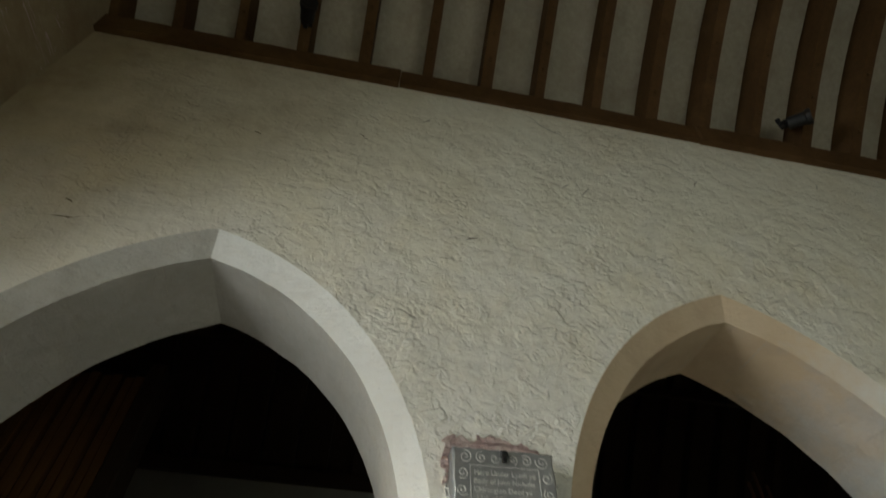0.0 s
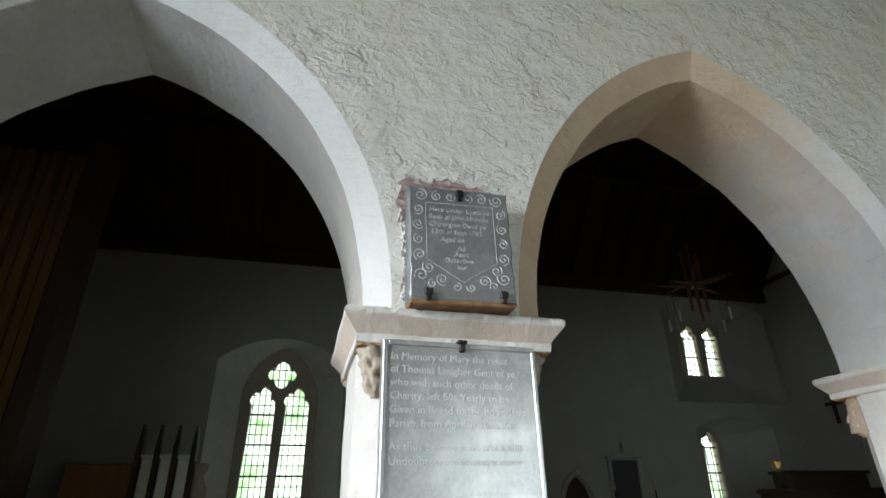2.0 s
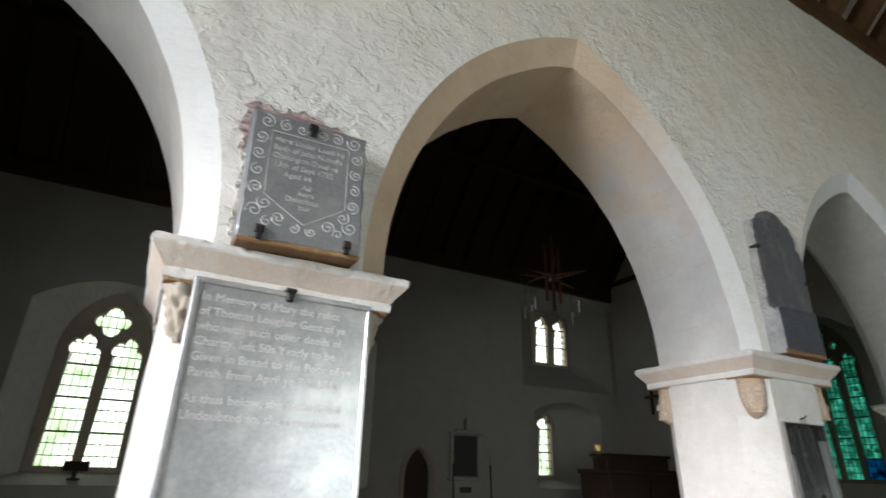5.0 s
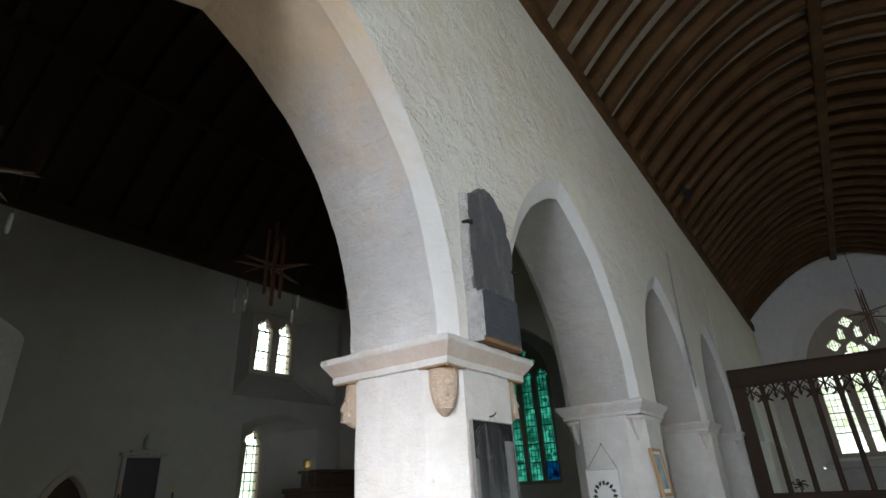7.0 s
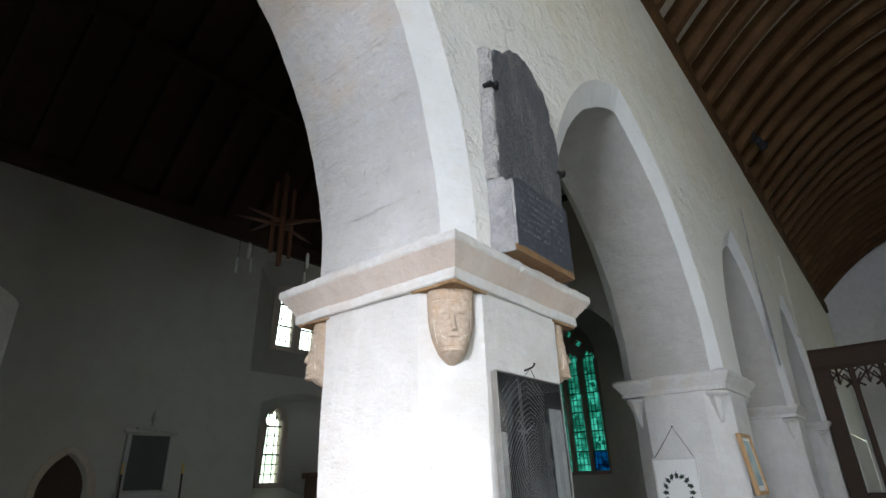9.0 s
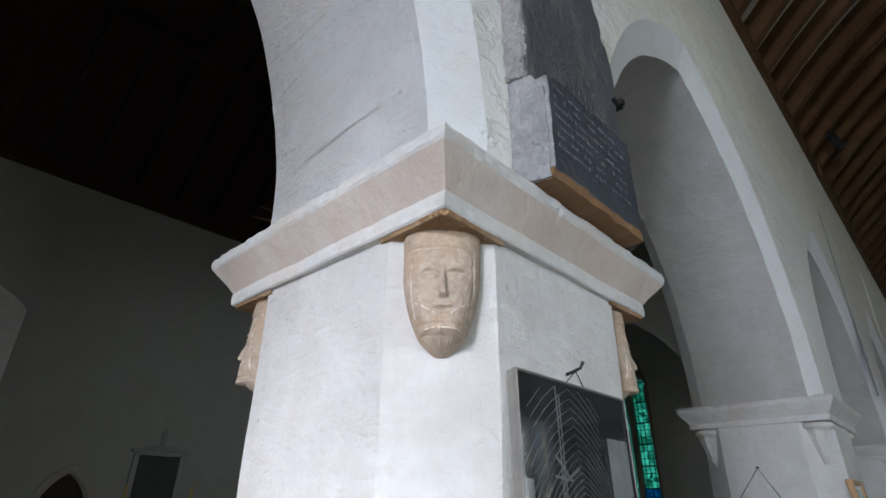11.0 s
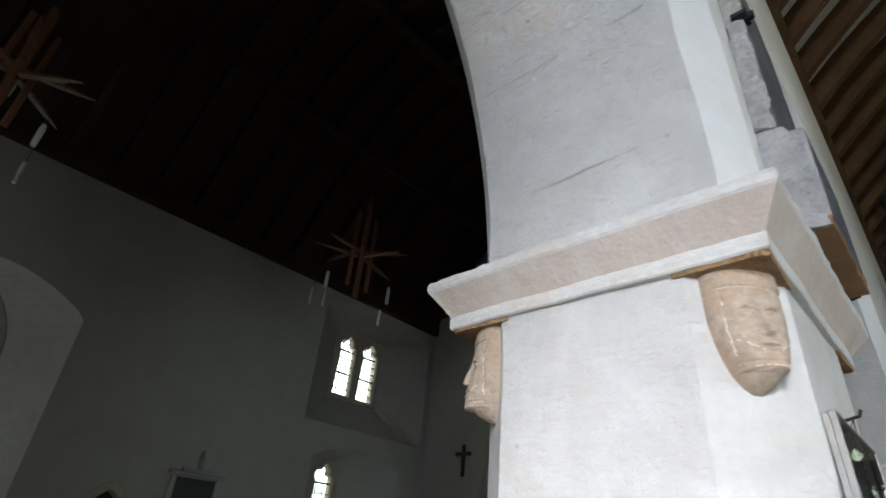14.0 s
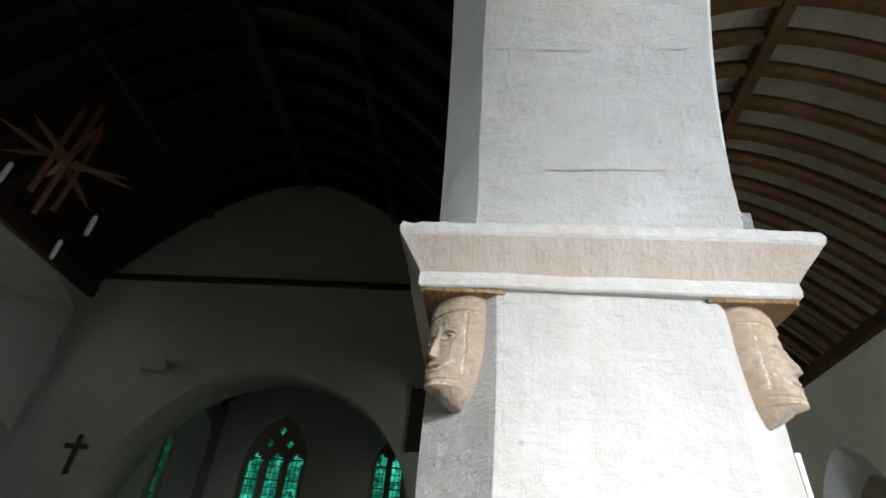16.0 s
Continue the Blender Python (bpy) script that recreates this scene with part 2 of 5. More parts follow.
M["stained_stone"] = surface("brown_stained_stone", (0.40, 0.25, 0.12), (0.24, 0.13, 0.06), (0.50, 0.38, 0.25), 60, 12.0, 0.8, 0.9, 0.9, 0.008)
M["pale_stone"] = surface("pale_scratched_stone", (0.68, 0.61, 0.52), (0.56, 0.47, 0.37), (0.62, 0.55, 0.46), 50, 9.0, 0.5, 0.9, 0.3, 0.004)
M["worn_letter"] = surface("worn_lettering", (0.17, 0.17, 0.18), (0.08, 0.08, 0.09), (0.12, 0.12, 0.13), 90, 12.0, 0.7, 0.8, 0.2, 0.002)
M["plaque_scroll"] = surface("carved_slate_edge", (0.52, 0.52, 0.51), (0.36, 0.36, 0.36), (0.44, 0.44, 0.44), 80, 9.0, 0.6, 0.6, 0.2, 0.002)
M["sandstone"] = surface("brown_sandstone", (0.50, 0.41, 0.32), (0.30, 0.22, 0.15), (0.46, 0.29, 0.15), 70, 8.0, 0.75, 0.9, 0.5, 0.004, worn=0.8)
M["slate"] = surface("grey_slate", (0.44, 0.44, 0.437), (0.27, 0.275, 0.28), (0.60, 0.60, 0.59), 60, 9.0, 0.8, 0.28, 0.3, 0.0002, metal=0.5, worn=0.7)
M["plaque_slate"] = surface("grey_plaque_slate", (0.30, 0.305, 0.31), (0.18, 0.185, 0.19), (0.42, 0.42, 0.415), 60, 6.0, 0.75, 0.29, 0.3, 0.0003, metal=0.45)
M["dark_slate"] = surface("dark_slate", (0.15, 0.15, 0.155), (0.05, 0.05, 0.056), (0.27, 0.25, 0.225), 60, 7.0, 0.8, 0.5, 1.0, 0.010, (1.4, 1, 0.6), worn=1.0)
M["blue_slate"] = surface("blue_black_slate", (0.075, 0.08, 0.095), (0.035, 0.037, 0.045), (0.12, 0.125, 0.14), 70, 9.0, 0.7, 0.42, 0.6, 0.004, worn=0.8)
M["letter"] = surface("cut_lettering", (0.68, 0.67, 0.65), (0.42, 0.415, 0.40), (0.48, 0.47, 0.46), 80, 9.0, 0.5, 0.8, 0.2, 0.002)
M["iron"] = surface("black_iron", (0.03, 0.03, 0.03), (0.015, 0.015, 0.016), (0.07, 0.045, 0.03), 60, 9.0, 0.5, 0.55, 0.4, 0.003, metal=0.6)
for k_ in ("oak", "black_oak", "pipe_wood"):
    M[k_].node_tree.nodes["Principled BSDF"].inputs["Specular IOR Level"].default_value = 0.15
M["floor"] = surface("stone_flags", (0.30, 0.27, 0.23), (0.20, 0.18, 0.15), (0.36, 0.33, 0.29), 25, 1.5, 0.6, 0.65, 0.4, 0.006)
M["window_stone"] = surface("window_stone", (0.40, 0.34, 0.27), (0.27, 0.22, 0.17), (0.46, 0.42, 0.35), 30, 3.0, 0.5, 0.9, 0.5, 0.006)
M["lead"] = surface("lead_came", (0.06, 0.06, 0.06), (0.03, 0.03, 0.03), (0.09, 0.09, 0.09), 40, 5, 0.4, 0.6, 0.2, 0.002, metal=0.5)
M["black_panel"] = surface("black_panel", (0.03, 0.028, 0.026), (0.016, 0.015, 0.014), (0.05, 0.045, 0.04), 30, 3, 0.4, 0.5, 0.2, 0.002)
M["marble"] = surface("grey_marble", (0.34, 0.33, 0.31), (0.24, 0.23, 0.21), (0.40, 0.38, 0.35), 20, 2, 0.5, 0.5, 0.2, 0.002)
M["raw_wood"] = surface("pale_wood_batten", (0.26, 0.14, 0.055), (0.12, 0.06, 0.026), (0.34, 0.22, 0.11), 12, 3, 0.5, 0.7, 0.5, 0.004, (8, 1, 1))
M["chandelier_wood"] = surface("reddish_wood", (0.12, 0.046, 0.020), (0.06, 0.022, 0.010), (0.17, 0.07, 0.033), 14, 3, 0.5, 0.5, 0.3, 0.003, (1, 1, 0.3))
M["frame_wood"] = surface("light_frame_wood", (0.42, 0.25, 0.10), (0.28, 0.15, 0.06), (0.48, 0.31, 0.15), 16, 3, 0.4, 0.45, 0.2, 0.002)
M["paper"] = surface("white_paper", (0.74, 0.73, 0.70), (0.66, 0.65, 0.62), (0.70, 0.68, 0.62), 30, 2, 0.3, 0.8, 0.05, 0.001)
M["pink_mortar"] = surface("pink_mortar", (0.56, 0.42, 0.40), (0.40, 0.29, 0.28), (0.66, 0.58, 0.54), 25, 7, 0.7, 0.95, 0.9, 0.015)
M["metal_pipe"] = surface("pale_metal_pipe", (0.55, 0.53, 0.46), (0.40, 0.38, 0.33), (0.60, 0.58, 0.52), 20, 2, 0.3, 0.35, 0.1, 0.001, metal=0.5)
M["brass"] = surface("brass", (0.60, 0.42, 0.16), (0.42, 0.28, 0.10), (0.65, 0.48, 0.22), 30, 4, 0.4, 0.35, 0.1, 0.001, metal=0.9)
M["foliage_print"] = surface("dark_green_print", (0.03, 0.05, 0.03), (0.015, 0.02, 0.015), (0.05, 0.07, 0.04), 30, 4, 0.4, 0.8, 0.1, 0.001)


def glass(name, tint, gloss=0.06):
    m, n, l, p = mat(name)
    tr, gl, mx = n.new("ShaderNodeBsdfTransparent"), n.new("ShaderNodeBsdfGlossy"), n.new("ShaderNodeMixShader")
    v = coords(n, l)
    c = mixed(n, l, noisy(n, l, v, 9.0, 2, 0.5, 0.35, 0.65), tint, tuple(min(1, k * 1.15) for k in tint))
    l.new(c, tr.inputs["Color"])
    gl.inputs["Roughness"].default_value = 0.08
    mx.inputs[0].default_value = gloss
    l.new(tr.outputs[0], mx.inputs[1])
    l.new(gl.outputs[0], mx.inputs[2])
    l.new(mx.outputs[0], n["Material Output"].inputs["Surface"])
    return m


M["clear"] = glass("old_clear_glass", (0.88, 0.92, 0.86))
M["green_glass"] = glass("green_stained_glass", (0.16, 0.50, 0.46))
M["blue_glass"] = glass("blue_stained_glass", (0.08, 0.34, 0.85))
for k_ in ("green_glass", "blue_glass"):
    # every quarry of the leaded glass has its own depth of colour
    n_, l_ = M[k_].node_tree.nodes, M[k_].node_tree.links
    cell_, hue_ = n_.new("ShaderNodeTexVoronoi"), n_.new("ShaderNodeMix")
    cell_.inputs["Scale"].default_value = 8.5
    l_.new(coords(n_, l_), cell_.inputs["Vector"])
    split_ = n_.new("ShaderNodeSeparateColor")
    l_.new(cell_.outputs["Color"], split_.inputs["Color"])
    hue_.data_type = "RGBA"
    deep, pale = ((0.10, 0.34, 0.27), (0.34, 0.85, 0.74)) if k_ == "green_glass" else ((0.05, 0.22, 0.65), (0.16, 0.50, 1.0))
    hue_.inputs[6].default_value, hue_.inputs[7].default_value = (*deep, 1), (*pale, 1)
    l_.new(split_.outputs["Green"], hue_.inputs["Factor"])
    l_.new(hue_.outputs[2], next(q for q in n_ if q.bl_idname == "ShaderNodeBsdfTransparent").inputs["Color"])
M["tube_glass"] = surface("smoky_tube_glass", (0.42, 0.42, 0.38), (0.3, 0.3, 0.27), (0.5, 0.5, 0.46), 20, 4, 0.4, 0.15, 0.05, 0.001)
m_, n_, l_, p_ = mat("picture_glass")
p_.inputs["Base Color"].default_value = (0.012, 0.012, 0.013, 1)
p_.inputs["Roughness"].default_value = 0.03
p_.inputs["Specular IOR Level"].default_value = 1.0
p_.inputs["Coat Weight"].default_value, p_.inputs["Coat IOR"].default_value = 1.0, 2.2
M["picture_glass"] = m_


def daylight_backdrop(name, a, b, strength):
    """Bright sky and blurred trees outside a window."""
    m, n, l, p = mat(name)
    v = coords(n, l)
    c = mixed(n, l, noisy(n, l, v, 1.3, 6, 0.65, 0.35, 0.68), a, b)
    em = n.new("ShaderNodeEmission")
    em.inputs["Strength"].default_value = strength
    l.new(c, em.inputs["Color"])
    l.new(em.outputs[0], n["Material Output"].inputs["Surface"])
    return m


M["outside"] = daylight_backdrop("bright_trees_and_sky", (1.0, 1.0, 0.95), (0.20, 0.38, 0.10), 3.2)
M["outside_east"] = daylight_backdrop("pale_trees_and_sky", (1.0, 1.0, 0.90), (0.34, 0.46, 0.14), 1.7)
M["outside_high"] = daylight_backdrop("bright_sky", (1.0, 1.0, 1.0), (0.60, 0.74, 0.52), 5.5)
M["outside_green"] = daylight_backdrop("sunlit_leaves", (0.85, 1.0, 0.85), (0.05, 0.17, 0.10), 0.85)

# ---- building blocks ----


def mesh_of(bm, name, *mats):
    me = bpy.data.meshes.new(name)
    bmesh.ops.recalc_face_normals(bm, faces=bm.faces)
    bm.to_mesh(me)
    bm.free()
    for m in mats:
        me.materials.append(M[m] if isinstance(m, str) else m)
    return me


def part(name, bm, material, parent=None, label="", at=None):
    ob = new(name, mesh_of(bm, name, *(material if isinstance(material, tuple) else (material,))))
    if parent is not None:
        ob.parent = parent
    if at is not None:
        ob.matrix_basis = at
    if label:
        tagged(ob, label)
    return ob


def thing(name, label, category, at=None, group="", kind=""):
    ob = new(name)
    ob.empty_display_size = 0.1
    if at is not None:
        ob.matrix_basis = at
    return tagged(ob, label, category, group, kind)


def smooth(ob):
    for f in ob.data.polygons:
        f.use_smooth = True
    return ob


def add_box(bm, lo, hi, bevel=0.0, seg=1, m=None):
    vs = [bm.verts.new((x, y, z)) for x in (lo[0], hi[0]) for y in (lo[1], hi[1]) for z in (lo[2], hi[2])]
    if m is not None:
        for v in vs:
            v.co = m @ v.co
    q = [(0, 1, 3, 2), (4, 6, 7, 5), (0, 4, 5, 1), (2, 3, 7, 6), (0, 2, 6, 4), (1, 5, 7, 3)]
    fs = [bm.faces.new([vs[i] for i in k]) for k in q]
    if bevel:
        es = list({e for f in fs for e in f.edges})
        bmesh.ops.bevel(bm, geom=es, offset=bevel, segments=seg, affect="EDGES", profile=0.6)
    return bm


def box(lo, hi, bevel=0.0, seg=1):
    return add_box(bmesh.new(), lo, hi, bevel, seg)


def add_loft(bm, loops, close=True, caps=True):
    """Skin between loops of equal count."""
    vs = [[bm.verts.new(p) for p in lp] for lp in loops]
    n = len(vs[0])
    for a, b in zip(vs, vs[1:]):
        for i in range(n if close else n - 1):
            bm.faces.new((a[i], a[(i + 1) % n], b[(i + 1) % n], b[i]))
    if caps:
        bm.faces.new(vs[0])
        bm.faces.new(vs[-1][::-1])
    return bm


def lathe(profile, seg=20, centre=(0, 0, 0)):
    bm = bmesh.new()
    loops = [[(centre[0] + r * math.cos(6.28318 * k / seg), centre[1] + r * math.sin(6.28318 * k / seg), centre[2] + z) for k in range(seg)] for r, z in profile]
    return add_loft(bm, loops)


def tube(points, r, seg=8):
    """A round bar along points."""
    bm = bmesh.new()
    loops = []
    pts = [Vector(p) for p in points]
    for i, p in enumerate(pts):
        d = (pts[min(i + 1, len(pts) - 1)] - pts[max(i - 1, 0)]).normalized()
        side = d.cross(Vector((0, 0, 1)) if abs(d.z) < 0.9 else Vector((1, 0, 0))).normalized()
        up = side.cross(d)
        loops.append([p + r * (math.cos(6.28318 * k / seg) * side + math.sin(6.28318 * k / seg) * up) for k in range(seg)])
    return add_loft(bm, loops)


def plate(outlines, depth, bevel=0.0):
    """A flat plate with holes: closed 2D outlines in x and z, from y = 0 back to y = depth."""
    cu = bpy.data.curves.new("outline", "CURVE")
    cu.dimensions, cu.fill_mode, cu.extrude, cu.bevel_depth = "2D", "BOTH", depth / 2 - bevel, bevel
    cu.bevel_resolution = 0
    for pts in outlines:
        sp = cu.splines.new("POLY")
        sp.points.add(len(pts) - 1)
        for q, p in zip(sp.points, pts):
            q.co = (p[0], p[1], 0, 1)
        sp.use_cyclic_u = True
    ob = bpy.data.objects.new("outline", cu)
    me = bpy.data.meshes.new_from_object(ob)
    bm = bmesh.new()
    bm.from_mesh(me)
    bpy.data.objects.remove(ob)
    bpy.data.curves.remove(cu)
    bpy.data.meshes.remove(me)
    bmesh.ops.remove_doubles(bm, verts=bm.verts, dist=1e-5)
    bmesh.ops.transform(bm, matrix=Matrix(((1, 0, 0, 0), (0, 0, -1, depth / 2), (0, 1, 0, 0), (0, 0, 0, 1))), verts=bm.verts)
    return bm


def words(text, size, at, material, parent, label="", name="lettering", depth=0.0015, align="CENTER"):
    cu = bpy.data.curves.new("words", "FONT")
    cu.body, cu.size, cu.extrude, cu.align_x, cu.resolution_u = text, size, depth, align, 2
    ob = bpy.data.objects.new("words", cu)
    me = bpy.data.meshes.new_from_object(ob)
    bpy.data.objects.remove(ob)
    me.materials.append(M[material])
    ob = new(name, me)
    ob.parent = parent
    ob.matrix_basis = at
    if label:
        tagged(ob, label)
    return ob


def pointed(c, h, spring, rise, n=24, grow=0.0, cz=0.0):
    """Points of a two-centred arch from left springing to right, the radius grown by grow."""
    r = (h * h + rise * rise) / (2 * h)
    rr = r + grow
    top = math.acos((r - h) / rr)
    left = [(c - h + r - rr * math.cos(top * k / n), spring + rr * math.sin(top * k / n)) for k in range(n + 1)]
    right = [(2 * c - x, z) for x, z in left[-2::-1]]
    return left + right


def segmental(x0, x1, z, rise, n=14):
    return [(x0 + (x1 - x0) * k / n, z + rise * (1 - (2 * k / n - 1) ** 2)) for k in range(n + 1)]


def rect(x0, x1, z0, z1):
    return [(x0, z0), (x1, z0), (x1, z1), (x0, z1)]

# ---- the setting ----
W_S, W_N = -0.03, 0.738         # faces of the arcade wall
PLATE = 6.16                    # top of the nave wall
SPRING = 2.15
X_W, X_E = -5.97, 19.3
Y_S = -5.95
N_WALL, N_TOP = 6.9, 5.35
A_W, A_E = -9.2, 6.2
PIERS = [-2.674, 0.46, 3.68, 6.90, 10.1]
ARCHES = [(-4.29, 1.03, 1.226, 1.575), (-1.10, 1.18, 1.17, 1.67), (2.07, 1.22, 1.16, 1.68), (5.29, 1.22, 1.22, 1.68), (8.50, 1.22, 1.22, 1.68), (12.9, 1.3, 1.3, 1.68)]


def arcade_wall():
    """The wall above the arcade: plaster faces over smoother arch rings."""
    n, cy, cyn = 40, 0.065, 0.10
    wide = lambda k: 0.115 + 0.055 * (1 - abs(k / n - 1)) ** 1.5
    bm, rings = bmesh.new(), []

    def quad(b, *pts):
        b.faces.new([b.verts.new(p) for p in pts])

    edges = [X_W - 0.5]
    for c, h, g, rise in ARCHES:
        edges += [c - h - wide(0), c + g + wide(0)]
    edges.append(X_E)
    for y in (W_S, W_N):
        for a, b in zip(edges[::2], edges[1::2]):
            quad(bm, (a, y, SPRING), (b, y, SPRING), (b, y, PLATE), (a, y, PLATE))
    for c, h, g, rise in ARCHES:
        inner = pointed(c, h, SPRING, rise, n)[:n] + pointed(c, g, SPRING, rise, n)[n:]
        outer = [pointed(c, h if k < n else g, SPRING, rise, n, wide(k))[k] for k in range(2 * n + 1)]
        rg = bmesh.new()
        rings.append(rg)
        for (a, b), (p, q) in zip(zip(outer, outer[1:]), zip(inner, inner[1:])):
            for y, yi in ((W_S, W_S + cy), (W_N, W_N - cyn)):
                quad(bm, (a[0], y, a[1]), (b[0], y, b[1]), (b[0], y, PLATE), (a[0], y, PLATE))
                quad(rg, (a[0], y, a[1]), (b[0], y, b[1]), (q[0], yi, q[1]), (p[0], yi, p[1]))
            for j in range(8):
                ya, yb = (W_S + cy + (W_N - cyn - W_S - cy) * t / 8 for t in (j, j + 1))
                quad(rg, (p[0], ya, p[1]), (q[0], ya, q[1]), (q[0], yb, q[1]), (p[0], yb, p[1]))
    quad(bm, (X_W - 0.5, W_S, PLATE), (X_E, W_S, PLATE), (X_E, W_N, PLATE), (X_W - 0.5, W_N, PLATE))
    for b in (bm, *rings):
        bmesh.ops.remove_doubles(b, verts=b.verts, dist=1e-4)
    for b in rings:
        for vert in b.verts:
            if W_S + 0.01 < vert.co.y < W_N - 0.01:
                vert.co += 0.007 * noise.noise_vector(vert.co * 4.0) + 0.003 * noise.noise_vector(vert.co * 14.0)
    wall = part("wall_arcade", bm, "plaster")
    tagged(wall, "rough cream lime-plastered wall above the pointed arcade", "wall", kind="structure")
    for i, rg in enumerate(rings):
        ring = part("arch_ring", rg, ("tan_fresh" if i == 1 else "fresh_limewash", "tan_limewash", "shaded_soffit"), wall, "smooth pale limewashed arch with chamfered edges" if i != 1 else "limewashed arch, half of it tan")
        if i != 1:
            # Soffits and the first arch's western half get the coat with painted shade.
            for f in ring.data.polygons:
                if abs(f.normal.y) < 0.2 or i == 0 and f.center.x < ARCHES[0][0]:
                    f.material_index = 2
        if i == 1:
            # This soffit takes the greyer of the two tan coats.
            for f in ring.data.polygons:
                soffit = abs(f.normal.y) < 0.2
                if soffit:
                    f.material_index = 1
        # faint mortar joints between the stones of the soffit
        if i < 4:
            c, h, g, rise = ARCHES[i]
            line = pointed(c, h, SPRING, rise, n)[:n] + pointed(c, g, SPRING, rise, n)[n:]
            jb, rj = bmesh.new(), random.Random(20 + i)
            for k in range(4, 2 * n - 3, 6):
                k += rj.choice((-1, 0, 1))
                p, q = Vector(line[k]), Vector(line[k + 1])
                t = (q - p).normalized()
                inn = Vector((t.y, -t.x)) * 0.0035
                y = W_S + cy + 0.01
                while y < W_N - cyn - 0.03:
                    y2 = min(y + rj.uniform(0.02, 0.09), W_N - cyn - 0.01)
                    if rj.random() < 0.62:
                        w1, w2 = rj.uniform(0.0008, 0.0024), rj.uniform(0.0008, 0.0024)
                        a, b = p + inn, p + inn + t * 0.006 * noise.noise(Vector((y * 9, k, 0)))
                        pts = [(a - t * w1, y), (a + t * w1, y), (b + t * w2, y2), (b - t * w2, y2)]
                        o = [jb.verts.new((s.x + 0.007 * noise.noise_vector(Vector((s.x, yy, s.y)) * 4.0).x, yy, s.y)) for s, yy in pts]
                        jb.faces.new(o)
                    y = y2
            tagged(part("mortar_joint", jb, "joint", wall), "broken mortar joints across the arch soffit", kind="stuff")
    # west respond and the solid lengths below the springing
    for a, b in ((X_W - 0.5, ARCHES[0][0] - ARCHES[0][1]), (ARCHES[-1][0] + 1.3, X_E)):
        part("respond", box((a, W_S + 0.002, FLOOR), (b, W_N - 0.002, SPRING), 0.02), "limewash", wall)
    part("respond", box((10.1 + 0.46, W_S + 0.002, FLOOR), (11.6, W_N - 0.002, SPRING), 0.02), "limewash", wall)
    return wall


arcade = arcade_wall()

floor = part("floor", box((-11.2, -7, FLOOR - 0.2), (22, 9, FLOOR)), "floor")
tagged(floor, "worn grey stone flagged church floor", "floor", kind="structure")


def roof_z(d, apex, k):
    return apex - k * abs(d) ** 1.8


def wagon_roof(name, x0, x1, yc, half, apex, k, step, label, wood, shell):
    """Curved plaster shell with close-set arched rafters, a ridge purlin and wall plates, in one mesh."""
    bm = bmesh.new()
    n = 20
    ds = [half * (2 * i / n - 1) for i in range(n + 1)]
    prof = [(yc + d, roof_z(d, apex, k)) for d in ds]

    def sweep(a, b, lo, hi, mi):
        ring = []
        for i, (y, z) in enumerate(prof):
            p, q = prof[max(i - 1, 0)], prof[min(i + 1, n)]
            t = Vector((q[0] - p[0], q[1] - p[1])).normalized()
            nx, nz = -t.y, t.x
            ring.append([bm.verts.new((x, y + nx * o, z + nz * o)) for x, o in ((a, lo), (b, lo), (b, hi), (a, hi))])
        for r, s in zip(ring, ring[1:]):
            for j in range(4):
                f = bm.faces.new((r[j], r[(j + 1) % 4], s[(j + 1) % 4], s[j]))
                f.material_index = mi

    sweep(x0, x1, 0.26, 0.33, 1)
    x, rnd = x0 + 0.22, random.Random(7)
    while x < x1:
        w = 0.052 + rnd.uniform(-0.009, 0.010)
        o = rnd.uniform(-0.015, 0.02)
        j = rnd.uniform(-0.025, 0.025)
        sweep(x + j - w, x + j + w, o, 0.27, 0)
        if x < 4 and wood == "oak":
            for i in (19, 18.4, 17.6):
                d = half * (2 * i / n - 1)
                z = roof_z(d, apex, k)
                add_box(bm, (x + j - 0.012, yc + d - 0.016, z + o - 0.022), (x + j + 0.012, yc + d + 0.01, z + o + 0.012))
        x += step
    for d, w, h in ((0, 0.09, 0.16), (half * 0.52, 0.05, 0.1), (-half * 0.52, 0.05, 0.1)):
        if d and wood == "oak":
            continue
        z = roof_z(d, apex, k)
        add_box(bm, (x0, yc + d - w, z - 0.05), (x1, yc + d + w, z + h), 0.012)
    ob = new(name, mesh_of(bm, name, wood, shell))
    return tagged(ob, label, "ceiling", kind="structure")


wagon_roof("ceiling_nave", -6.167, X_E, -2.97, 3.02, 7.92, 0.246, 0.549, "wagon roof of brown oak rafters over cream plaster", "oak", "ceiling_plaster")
# The boards share the rafters' black: their shadow is put into the colour.
wagon_roof("ceiling_aisle", A_W - 0.3, 12.3, 3.82, 3.15, 7.70, 0.31, 0.55, "dark wagon roof of blackened oak rafters over boards darkened for shadow", "black_oak", "black_oak")


def slab(name, label, lo, hi, material="dimmed_aisle_plaster", category="wall"):
    return tagged(part(name, box(lo, hi), material), label, category, kind="structure")


def light_outline(x, w, z0, h, cusp=0.24, lobes=5, n=40):
    """A window light with a cusped, pointed head."""
    head = pointed(x, w / 2, 0, w * 0.72, n // 2)
    out = []
    for i, (px, pz) in enumerate(head):
        u = i / (len(head) - 1)
        c = 1 - cusp * (1 - abs(math.sin(math.pi * lobes * u / 1.0 * 0.5 + (0 if lobes % 2 else math.pi / 2)))) ** 1.6
        out.append((x + (px - x) * c, z0 + h - w * 0.72 + pz * c))
    return [(x - w / 2, z0), *out, (x + w / 2, z0)]


